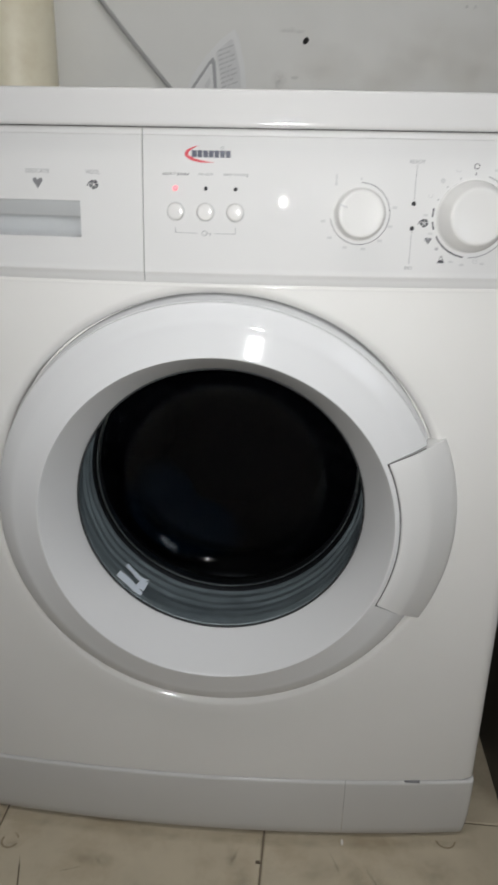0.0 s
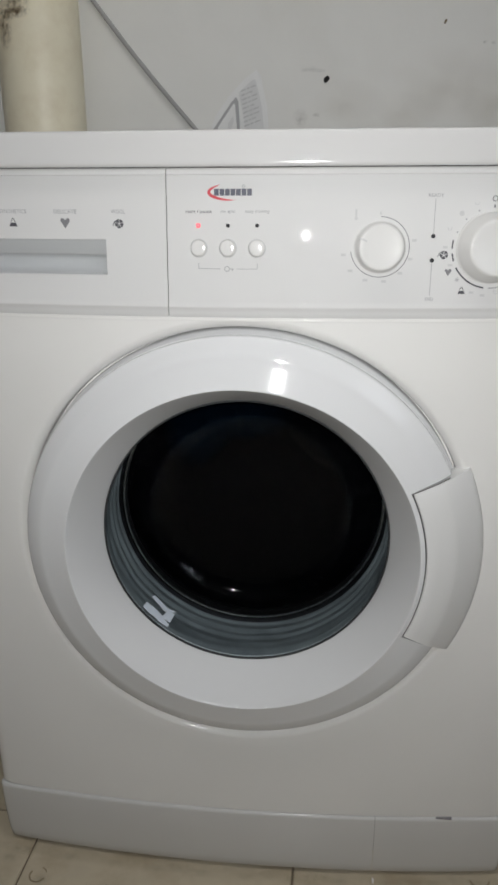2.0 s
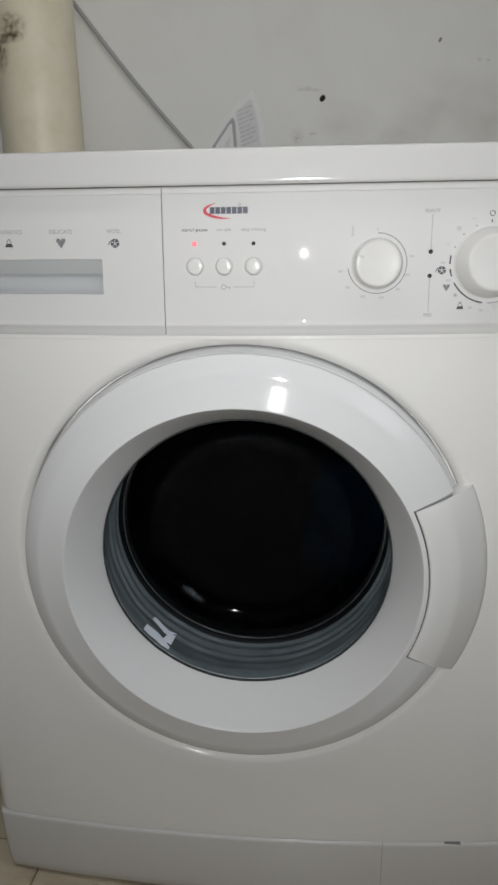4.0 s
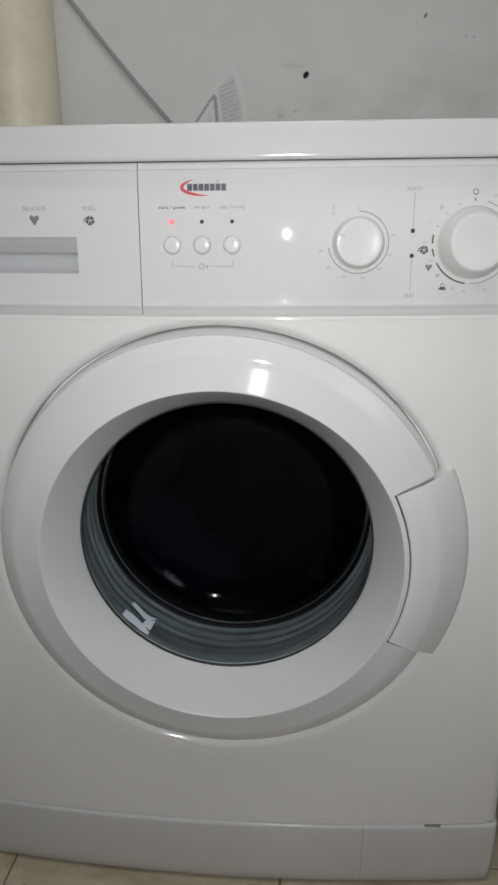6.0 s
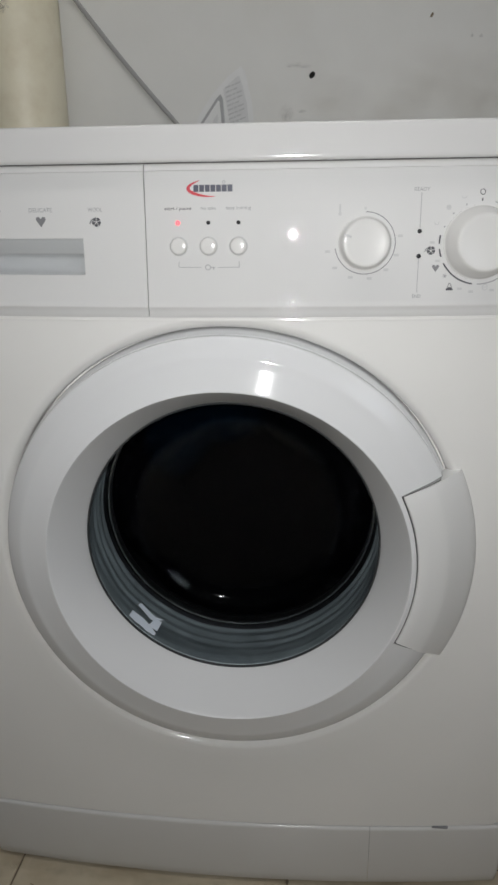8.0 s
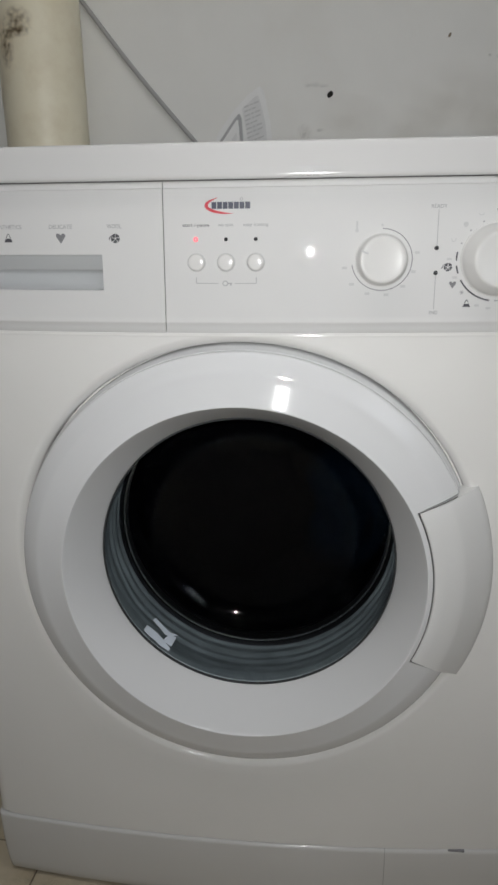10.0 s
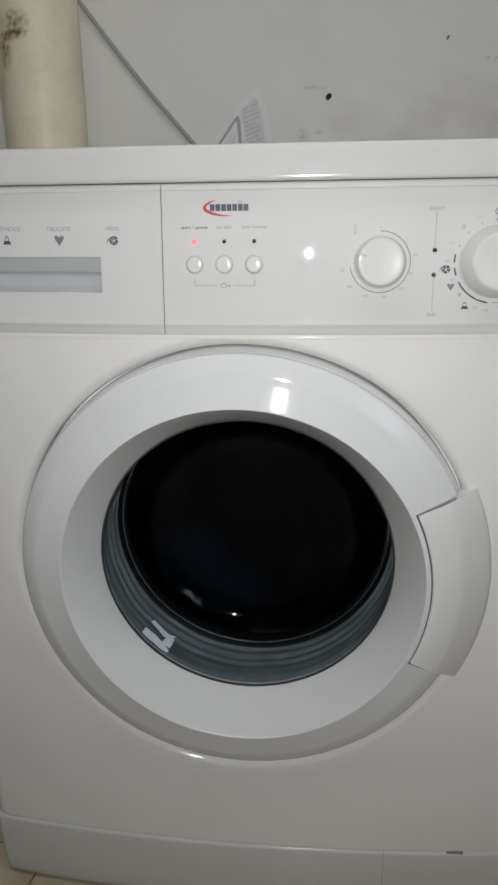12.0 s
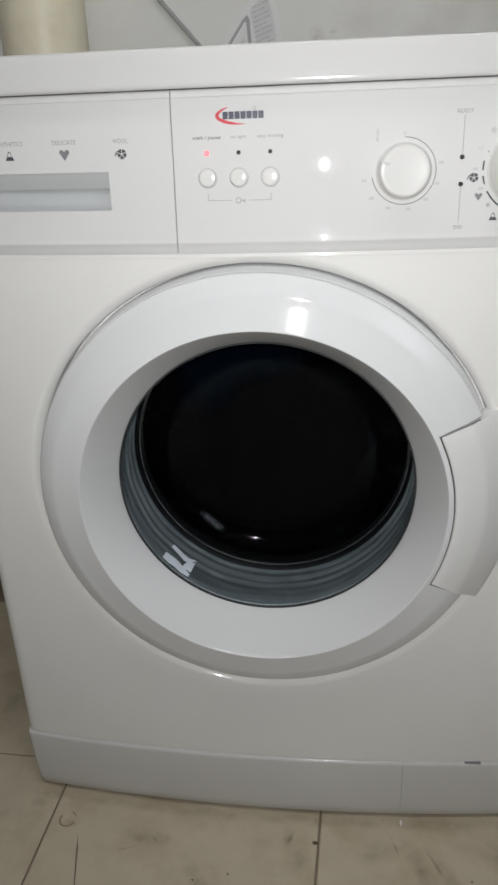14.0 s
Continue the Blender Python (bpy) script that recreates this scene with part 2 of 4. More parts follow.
def sheet_profile(x0, x1, profile, nx=24, x_end=None):
    """A strip bowed like the front: profile is (z, y offset) pairs, swept from x0 to x1."""
    return grid([[(x, front_y(x) + o, z) for z, o in profile] for x in spread(x0, x1, nx)])


def rounded_side(sign, z0, z1, r=0.009, nz=1):
    """Front corner and side of the cabinet, from the front's edge to the back."""
    y0 = front_y(HALF - 0.010)
    cols = []
    for k in range(9):
        a = radians(6.4 + (90 - 6.4) * k / 8)
        cols.append((sign * (HALF - 0.010 + 0.014 * (math.sin(a) - math.sin(radians(6.4)))), y0 + r * (math.cos(radians(6.4)) - math.cos(a))))
    cols.append((cols[-1][0], DEPTH))
    return grid([[(x, y, z) for z in (z0, z1)] for x, y in cols])


def front_panel():
    """The steel front with its round dish for the door."""
    z0, z1, xe = 0.0965, 0.6750, HALF - 0.010
    angles = set(2 * math.pi * k / 128 for k in range(128))
    for cx in (-xe, xe):
        for cz in (z0, z1):
            angles.add(math.atan2(cz - DZ, cx - DX) % (2 * math.pi))
    rows = []
    for a in sorted(angles):
        c, s = math.cos(a), math.sin(a)
        tx = ((xe if c > 0 else -xe) - DX) / c if abs(c) > 1e-9 else 1e9
        tz = ((z1 if s > 0 else z0) - DZ) / s if abs(s) > 1e-9 else 1e9
        edge = min(tx, tz)
        row = []
        for r, o in ((0.160, 0.030), (0.2274, 0.024), (0.2279, 0.012), (0.2291, 0.0072), (0.2328, 0.0025), (0.2345, 0.0008), (0.2375, 0.0)):
            x, z = DX + r * c, DZ + r * s + 0.002
            row.append((x, front_y(x) + o, z))
        for k in range(1, 9):
            r = 0.2375 + (edge - 0.2375) * k / 8
            x, z = DX + r * c, DZ + r * s + 0.002 * (8 - k) / 8
            row.append((x, front_y(x), z))
        rows.append(row)
    return grid(rows, closed_u=True)


part("front_panel", front_panel(), ENAMEL, machine, "white enamelled steel front with a round door dish", angle=50)
part("front_top_edge", sheet_profile(-0.29, 0.29, [(0.6768, 0.0040), (0.6766, 0.0022), (0.6760, 0.0010), (0.6750, 0.0003), (0.6738, -0.0001), (0.6728, -0.0003), (0.6722, -0.0002), (0.6718, 0.0004)]), ENAMEL, machine, "folded top edge of the steel front", angle=60)
for sgn in (-1, 1):
    part("side_panel", rounded_side(sgn, 0.0985, 0.800), ENAMEL, machine)
part("back_panel", box(-0.296, 0.296, DEPTH - 0.004, DEPTH, 0.03, 0.80), ENAMEL, machine)
part("base_tray", box(-0.285, 0.285, 0.02, DEPTH - 0.006, 0.022, 0.030), DARK_STEEL, machine)
# added dark sheets paint the shade in the joints of panel, lid and plinth
part("joint_shade", sheet_profile(-0.292, 0.292, [(0.665, 0.013), (0.81, 0.022)]), SEAM, machine)
part("plinth_joint_shade", sheet_profile(-0.292, 0.292, [(0.03, 0.012), (0.105, 0.010)]), SEAM, machine)


def lid():
    prof = [(0.8054, 0.016), (0.8054, 0.004), (0.8062, 0.0022), (0.8080, 0.0016), (0.8100, 0.0018), (0.8290, 0.0038), (0.8332, 0.0043), (0.8345, 0.0050), (0.8352, 0.0063), (0.8354, 0.010)]
    xs = [-0.3025, -0.3022, -0.3005, -0.297] + spread(-0.28, 0.28, 26) + [0.297, 0.3005, 0.3022, 0.3025]
    rows = []
    for x in xs:
        e = max(0.0, abs(x) - 0.297) / 0.0055
        back = 0.0045 * (1 - math.sqrt(max(0.0, 1 - e * e)))
        row = [(x, front_y(x) + o + back, z - (0.002 * e * e if z > 0.82 else 0)) for z, o in prof]
        row.append((x, DEPTH + 0.004, row[-1][2]))
        row.append((x, DEPTH + 0.004, 0.8054))
        rows.append(row)
    bm = grid(rows, closed_v=True)
    for r in (0, -1):
        bm.verts.ensure_lookup_table()
        n = len(rows[0])
        vs = bm.verts[:n] if r == 0 else bm.verts[-n:]
        bm.faces.new(vs)
    return bm


part("lid", lid(), LID_WHITE, machine, "flat white top lid with a rounded front edge", angle=60)


# plinth with its filter flap
def plinth(x0, x1, ends):
    prof = [(0.0955, 0.010), (0.0955, 0.002), (0.0948, -0.0002), (0.0930, -0.0016), (0.0900, -0.0018), (0.060, -0.0005), (0.035, 0.0012), (0.018, 0.0024), (0.007, 0.0040), (0.0025, 0.008)]
    xs = spread(x0, x1, 20 if x1 - x0 > 0.3 else 8)
    for s in ends:
        xs = sorted(xs + [s * 0.2985, s * 0.3005, s * 0.3022])
    rows = []
    for x in xs:
        e = max(0.0, abs(x) - 0.2985) / 0.0056
        rows.append([(x * (1 - 0.007 * max(0, (0.06 - z) / 0.05) ** 3 * (abs(x) / HALF) ** 8), front_y(x) + o + (0.005 * (1 - math.sqrt(max(0, 1 - min(1, e) ** 2)))), z) for z, o in prof])
    for s in ends:
        last = rows[-1] if s > 0 else rows[0]
        extra = [(p[0], p[1] + 0.06, p[2]) for p in last]
        rows = rows + [extra] if s > 0 else [extra] + rows
    return grid(rows)


part("plinth", plinth(-0.3035, 0.1507, (-1,)), PLINTH_WHITE, machine, "white plastic kickboard curved under at the floor", angle=50)
flap = part("filter_flap", plinth(0.15105, 0.3035, (1,)), PLINTH_WHITE, machine, "white plastic pump filter cover", angle=50)
part("finger_slot", box(0.2205, 0.2385, -0.0088, 0.002, 0.0936, 0.0961, 0.0006), MID_INK, flap, "dark finger slot")
for fx in (-0.25, 0.25):
    for fy in (0.06, 0.39):
        part("foot", box(fx - 0.017, fx + 0.017, fy - 0.017, fy + 0.017, 0, 0.024, 0.005), FOOT_RUBBER, machine)


# ---- control panel and detergent drawer ----
FASCIA = [(0.8046, 0.014), (0.8046, 0.0045), (0.8042, 0.0028), (0.8032, 0.0016), (0.8018, 0.0011), (0.8000, 0.0013), (0.7992, 0.0012), (0.7984, 0.0), (0.795, 0.0),
          (0.7440, 0.0), (0.7130, 0.0), (0.6905, 0.0), (0.6890, -0.0001), (0.6875, -0.0003), (0.6860, -0.0006), (0.6848, -0.0007), (0.6840, -0.0003), (0.6834, 0.0002), (0.6800, 0.0010), (0.6765, 0.0017), (0.6755, 0.0024), (0.6752, 0.0040), (0.6752, 0.013)]


def fascia(x0, x1, hole=None):
    xs = spread(x0, x1, 20)
    if hole:
        xs = spread(x0, hole[0], 4) + spread(hole[0], hole[1], 10)[1:] + spread(hole[1], x1, 5)[1:]
    bm = bmesh.new()
    cols = []
    for x in xs:
        e = max(0.0, abs(x) - 0.289) / 0.0123
        back = 0.012 * (1 - math.sqrt(max(0.0, 1 - min(1, e) ** 2)))
        cols.append([bm.verts.new((x, front_y(x) + TILT * (z - 0.70) + o + back, z)) for z, o in FASCIA])
    for i in range(len(xs) - 1):
        for j in range(len(FASCIA) - 1):
            if hole and hole[0] - 1e-6 < xs[i] and xs[i + 1] < hole[1] + 1e-6 and FASCIA[j][0] <= 0.7441 and FASCIA[j + 1][0] >= 0.7129:
                continue
            bm.faces.new((cols[i][j], cols[i + 1][j], cols[i + 1][j + 1], cols[i][j + 1]))
    for c, s in ((cols[0], x0), (cols[-1], x1)):
        back = [bm.verts.new((v.co.x, v.co.y + 0.012, v.co.z)) for v in c]
        for j in range(len(c) - 1):
            bm.faces.new((c[j], c[j + 1], back[j + 1], back[j]))
    return bm


panel = part("control_panel", fascia(-0.0654, 0.3012), PLASTIC, machine, "glossy white plastic control panel", angle=40)
HOLE = (-0.272, -0.1222)
drawer = part("detergent_drawer", fascia(-0.3012, -0.0662, HOLE), PLASTIC, machine, "white detergent drawer front with a recessed grip", angle=40)


def pocket():
    """The grip recess: a bright upper lip that slopes in and a floor that rises to the edge."""
    prof = [(0.7440, 0.0), (0.7434, 0.0010), (0.7420, 0.0016), (0.7310, 0.0050), (0.7300, 0.0060), (0.7289, 0.0096), (0.7270, 0.0122), (0.7245, 0.0133), (0.7210, 0.0136), (0.7175, 0.0134), (0.7150, 0.0124), (0.7138, 0.0100), (0.7132, 0.0050), (0.7130, 0.0)]
    xs = spread(HOLE[0], HOLE[1] - 0.030, 10) + spread(HOLE[1] - 0.030, HOLE[1], 10)[1:]
    rows = []
    for x in xs:
        u = min(1.0, (HOLE[1] - x + 0.004) / 0.030)
        swell = 0.35 + 0.65 * math.sqrt(max(0.0, 1 - (1 - u) ** 2))
        rows.append([tuple(panel_point(x, z) + Vector((0, d * swell, 0))) for z, d in prof])
    bm = grid(rows)
    for row in (rows[0], rows[-1]):
        bm.faces.new([bm.verts.new(p) for p in row])
    return bm


# greyer than the drawer front: the recess's shade is put into the colour
part("grip_recess", pocket(), POCKET_GREY, drawer, "grip recess with its shade put into a bluish grey", angle=50)


# print on the panel: flat shapes, a hair proud of it
def printed(name, shapes, mat, parent=None, label="", h=0.00025):
    """shapes: outlines of (x, z) points."""
    bm = bmesh.new()
    for pts in shapes:
        top = [bm.verts.new(panel_point(x, z, h)) for x, z in pts]
        bm.faces.new(top)
        low = [bm.verts.new(panel_point(x, z, -0.0002)) for x, z in pts]
        for i in range(len(pts)):
            bm.faces.new((top[i], top[i - 1], low[i - 1], low[i]))
    return part(name, bm, mat, parent or panel, label, smooth=False)


def lettering(name, text, x, z, width, height, mat, parent=None):
    cu = bpy.data.curves.new("letters", "FONT")
    cu.body, cu.align_x, cu.align_y, cu.resolution_u = text, "CENTER", "CENTER", 3
    cu.offset = 0.012
    tmp = new("letters", cu)
    me = bpy.data.meshes.new_from_object(tmp)
    bpy.data.objects.remove(tmp)
    xs, ys = [v.co.x for v in me.vertices], [v.co.y for v in me.vertices]
    w, hh, mx, my = max(xs) - min(xs), max(ys) - min(ys), (max(xs) + min(xs)) / 2, (max(ys) + min(ys)) / 2
    for v in me.vertices:
        v.co = panel_point(x + (v.co.x - mx) / w * width, z + (v.co.y - my) / hh * height, 0.0003)
    me.name = name
    me.materials.append(mat)
    ob = new(name, me)
    ob.parent = parent or panel
    return ob


def rect(x, z, w, h, slant=0.0):
    return [(x - w / 2 - slant, z - h / 2), (x + w / 2 - slant, z - h / 2), (x + w / 2 + slant, z + h / 2), (x - w / 2 + slant, z + h / 2)]


def disc(x, z, r, n=20):
    return [(x + r * math.cos(2 * math.pi * k / n), z + r * math.sin(2 * math.pi * k / n)) for k in range(n)]


def arc(x, z, r, a0, a1, w):
    """Short quads along an arc, angles in degrees from the right, counter-clockwise."""
    n = max(2, int(abs(a1 - a0) / 5))
    out = []
    for k in range(n):
        p = [radians(a0 + (a1 - a0) * (k + j) / n) for j in (0, 1)]
        out.append([(x + q * math.cos(a), z + q * math.sin(a)) for q, a in ((r - w / 2, p[0]), (r + w / 2, p[0]), (r + w / 2, p[1]), (r - w / 2, p[1]))])
    return out


def line(x0, z0, x1, z1, w):
    d = math.hypot(x1 - x0, z1 - z0)
    nx, nz = -(z1 - z0) / d * w / 2, (x1 - x0) / d * w / 2
    return [(x0 + nx, z0 + nz), (x1 + nx, z1 + nz), (x1 - nx, z1 - nz), (x0 - nx, z0 - nz)]


def crescent(x, z, rx, rz, a0, a1, thick):
    n, outer, inner = 22, [], []
    for k in range(n + 1):
        f = k / n
        a = radians(a0 + (a1 - a0) * f)
        t = thick * math.sin(math.pi * f) ** 0.8 * (1 - 0.25 * f)
        outer.append((x + rx * math.cos(a), z + rz * math.sin(a)))
        inner.append((x + (rx - t) * math.cos(a), z + (rz - t) * math.sin(a)))
    return [[outer[k], outer[k + 1], inner[k + 1], inner[k]] for k in range(n)]


# maker's mark as plain shapes: a red crescent and seven dark blocks
printed("red_crescent", crescent(-0.0105, 0.7842, 0.0185, 0.0070, 112, 292, 0.0034), RED_INK, label="red crescent mark")
for k in range(7):
    printed("dark_block", [rect(-0.0208 + 0.00485 * k, 0.7843, 0.0042, 0.0056)], NAVY_INK)
printed("small_ring", arc(0.0031, 0.7892, 0.0011, 0, 360, 0.0005), GREY_INK)

# buttons with their indicator lights
for bx, word, ww, hh in ((-0.0371, "start / pause", 0.0232, 0.0036), (-0.0110, "no spin", 0.0128, 0.0036), (0.0150, "easy ironing", 0.0215, 0.0036)):
    lettering("button_caption", word, bx + 0.0003, 0.7679, ww, hh, GREY_INK if bx > -0.03 else DARK_INK)
    lit = bx < -0.03
    if lit:
        led = part("indicator_light", lathe([(0, -0.0006), (0.0010, -0.0006)], 20), PALE_INK, panel)
        led.matrix_world = panel_frame(bx - 0.0002, 0.7563)
        ring = part("lit_ring", lathe([(0.0009, -0.0007), (0.0014, -0.0012), (0.0019, -0.0010), (0.0021, 0.0005)], 24), RED_GLOW, panel, "glowing red indicator ring")
        ring.matrix_world = panel_frame(bx - 0.0002, 0.7563)
    else:
        led = part("indicator_light", lathe([(0, -0.0007), (0.0012, -0.0006), (0.0017, -0.0002), (0.0018, 0.0005)], 20), BLACK_LENS, panel, "unlit black indicator")
        led.matrix_world = panel_frame(bx + 0.0002, 0.7563)
    well = part("button_well", lathe([(0.0071, -0.0002), (0.0078, -0.0005), (0.0084, 0.0003)], 32), PALE_INK, panel)
    well.matrix_world = panel_frame(bx, 0.7369)
    button = part("push_button", lathe([(0, -0.0027), (0.003, -0.00268), (0.0054, -0.00255), (0.0065, -0.0022), (0.0070, -0.0015), (0.0073, -0.0006), (0.0073, 0.002)], 32), KNOB_WHITE, panel, "round white push button")
    button.matrix_world = panel_frame(bx, 0.7369)
printed("lock_bracket", [line(-0.0373, 0.7243, -0.0373, 0.7191, 0.0005), line(-0.0373, 0.7193, -0.0178, 0.7191, 0.0005), line(-0.0030, 0.7190, 0.0155, 0.7191, 0.0005), line(0.0155, 0.7191, 0.0155, 0.7243, 0.0005)], GREY_INK)
printed("key_sign", arc(-0.0118, 0.7191, 0.0021, 0, 360, 0.0007) + [line(-0.0097, 0.7191, -0.0058, 0.7191, 0.0008), rect(-0.0068, 0.7181, 0.0010, 0.0018)], GREY_INK)


# rotary knobs
def knob(x, z, r, h, face):
    k = part("rotary_knob", lathe([(0, -h * 0.95), (face * 0.80, -h * 0.96), (face * 0.95, -h), (face, -h * 0.98), (face * 1.06, -h * 0.86), (r * 0.93, -h * 0.38), (r * 0.975, -h * 0.22), (r * 0.985, -0.002), (r, -0.0014), (r * 1.02, -0.0012), (r * 1.02, 0.002)], 72), KNOB_WHITE, panel, "glossy white rotary knob", angle=50)
    k.matrix_world = panel_frame(x, z)
    return k


temp_knob = knob(0.1232, 0.7380, 0.0222, 0.0115, 0.0188)
tick = part("pointer_mark", box(-0.0008, 0.0008, -0.0118, -0.0100, 0.0135, 0.0205, 0.0003), PALE_INK, temp_knob)
tick.matrix_basis = pose(0, 0, 0, 0, -68, 0)
prog_knob = knob(0.2205, 0.7372, 0.0306, 0.0195, 0.0232)
printed("temperature_arc", arc(0.1232, 0.7380, 0.0256, 90, -171, 0.0007), MID_INK)
printed("thermometer_sign", [rect(0.1015, 0.7668, 0.0017, 0.0066)] + [disc(0.1015, 0.7622, 0.0015, 12)], PALE_INK)
for px, pz in ((0.1228, 0.7665), (0.1528, 0.7437), (0.1500, 0.7279), (0.1416, 0.7158), (0.1277, 0.7087), (0.1113, 0.7098), (0.0978, 0.7178), (0.0915, 0.7315)):
    printed("temperature_mark", [rect(px, pz, 0.0042 if pz < 0.76 else 0.0018, 0.0022)], PALE_INK)
lettering("ready_word", "READY", 0.1697, 0.7812, 0.0132, 0.0031, GREY_INK)
lettering("end_word", "END", 0.1685, 0.6933, 0.0072, 0.0030, GREY_INK)
printed("ready_line", [line(0.1694, 0.7785, 0.1691, 0.7495, 0.0005)], GREY_INK)
printed("end_line", [line(0.1690, 0.7250, 0.1687, 0.6965, 0.0005)], GREY_INK)
for pz in (0.7472, 0.7267):
    dot = part("indicator_light", lathe([(0, -0.0007), (0.0014, -0.0006), (0.0019, -0.0002), (0.0020, 0.0005)], 20), BLACK_LENS, panel, "unlit black indicator")
    dot.matrix_world = panel_frame(0.1690, pz)


def wool_sign(x, z, r, parent=None):
    """A ball of wool: a dark disc cut by curved pale strands, with a loose end."""
    shapes = []
    for k in range(5):
        a0 = 72 * k + 20
        inner = [(x + 0.14 * r * math.cos(radians(a0 + 30)), z + 0.14 * r * math.sin(radians(a0 + 30)))]
        outer = [(x + r * math.cos(radians(a0 + d)), z + r * math.sin(radians(a0 + d))) for d in (-3, 12, 27, 42, 58)]
        side = [(x + 0.6 * r * math.cos(radians(a0 + 66)), z + 0.6 * r * math.sin(radians(a0 + 66)))]
        start = [(x + 0.6 * r * math.cos(radians(a0 + 8)), z + 0.6 * r * math.sin(radians(a0 + 8)))]
        shapes.append(inner + start + outer + side)
    shapes.append(line(x - 1.5 * r, z - 0.35 * r, x - 1.15 * r, z + 0.35 * r, 0.2 * r))
    shapes.append(line(x - 1.2 * r, z + 0.3 * r, x - 0.75 * r, z + 0.62 * r, 0.2 * r))
    return printed("wool_sign", shapes, DARK_INK, parent)


def heart_sign(x, z, s, parent=None):
    half = [(0, -1.05), (1.0, 0.40), (0.80, 0.85), (0.30, 0.85), (0.12, 0.55), (0, 0.50)]
    return printed("delicate_sign", [[(x + u * s, z + v * s) for u, v in half], [(x - u * s, z + v * s) for u, v in reversed(half)]], MID_INK, parent)


def flask_sign(x, z, s, parent=None):
    return printed("synthetics_sign", [[(x - s, z - 0.8 * s), (x + s, z - 0.8 * s), (x + 0.62 * s, z), (x - 0.62 * s, z)], line(x - 0.55 * s, z + 0.1 * s, x - 0.14 * s, z + 0.9 * s, 0.14 * s), line(x + 0.55 * s, z + 0.1 * s, x + 0.14 * s, z + 0.9 * s, 0.14 * s), rect(x, z + 0.95 * s, 0.5 * s, 0.16 * s)], DARK_INK, parent)


KX, KZ = 0.2205, 0.7372
wool_sign(0.1792, 0.7313, 0.0036)
heart_sign(0.1838, 0.7166, 0.0031)
flask_sign(0.1965, 0.7004, 0.0033)
printed("star_sign", [line(0.1919 - 0.002 * math.cos(a), 0.7100 - 0.002 * math.sin(a), 0.1919 + 0.002 * math.cos(a), 0.7100 + 0.002 * math.sin(a), 0.0006) for a in (0.2, 1.25, 2.3)], GREY_INK)
for a0, a1 in ((169, 181), (188, 199), (209, 262)):
    printed("programme_arc", arc(KX, KZ, 0.0345, a0, a1, 0.0013), DARK_INK)
for a0, a1 in ((269, 325), (20, 72)):
    printed("programme_arc", arc(KX, KZ, 0.0345, a0, a1, 0.0010), GREY_INK)
printed("off_sign", arc(0.2203, 0.7782, 0.0021, 0, 360, 0.0006) + [rect(0.2203, 0.7720, 0.0010, 0.0026)], DARK_INK)
printed("programme_dots", [disc(0.1897, 0.7506, 0.0008, 10), disc(0.1968, 0.7612, 0.0008, 10), disc(0.2073, 0.7682, 0.0008, 10)], GREY_INK)
printed("basin_sign", [line(0.1812, 0.7549, 0.1818, 0.7524, 0.0006), line(0.1818, 0.7524, 0.1842, 0.7524, 0.0006), line(0.1842, 0.7524, 0.1849, 0.7549, 0.0006)], PALE_INK)
printed("swirl_sign", [disc(0.1925, 0.7662, 0.0022, 14)], PALE_INK)
printed("basin_sign", [line(0.2030, 0.7752, 0.2038, 0.7735, 0.0006), line(0.2038, 0.7735, 0.2064, 0.7735, 0.0006), line(0.2064, 0.7735, 0.2072, 0.7752, 0.0006)], PALE_INK)
printed("spin_sign", arc(0.2270, 0.7000, 0.0023, 20, 340, 0.0006) + [rect(0.2272, 0.7002, 0.0040, 0.0006)], PALE_INK)
for px, pz in ((0.1800, 0.7378), (0.1852, 0.7226), (0.2052, 0.6990), (0.2150, 0.6965), (0.2330, 0.6975), (0.2380, 0.7750)):
    printed("programme_mark", [rect(px, pz, 0.0040, 0.0020)], PALE_INK)

for word, px, ww in (("SYNTHETICS", -0.2100, 0.0265), ("DELICATE", -0.1597, 0.0215), ("WOOL", -0.1102, 0.0130)):
    lettering("programme_word", word, px, 0.7680, ww, 0.0036, GREY_INK, drawer)
wool_sign(-0.1094, 0.7577, 0.0040, drawer)
heart_sign(-0.1600, 0.7583, 0.0046, drawer)
flask_sign(-0.2101, 0.7580, 0.0040, drawer)


# ---- door ----
H0, H1 = -25.2, 25.3        # the handle's span in degrees
# from the rear edge over the flange, the outer facet and the flat face to the crest, then down the funnel to the glass
RING = [(0.2256, 0.020), (0.2258, 0.0000), (0.2254, -0.0060), (0.2249, -0.0076), (0.2240, -0.0092), (0.2230, -0.0128), (0.2226, -0.0140), (0.2222, -0.0138), (0.2221, -0.0165), (0.2223, -0.0205), (0.2220, -0.0220), (0.2213, -0.0229), (0.2200, -0.0238),
        (0.2150, -0.0265), (0.2095, -0.0292), (0.2070, -0.0302), (0.2055, -0.0307), (0.2030, -0.03115), (0.1980, -0.03255), (0.1920, -0.0343), (0.1860, -0.0361), (0.1822, -0.03726), (0.1818, -0.03738), (0.1788, -0.0383), (0.1780, -0.0386), (0.1774, -0.0385), (0.1769, -0.0379), (0.1763, -0.0368),
        (0.1735, -0.0312), (0.1660, -0.0165), (0.1585, -0.0002), (0.1540, 0.0092), (0.1533, 0.0108), (0.1522, 0.0140), (0.1514, 0.0165), (0.1514, 0.0195)]


def skew(r):
    """The handle's ends lean a little off the radius."""
    return 1.8 * max(0.0, (r - 0.183) / 0.06)


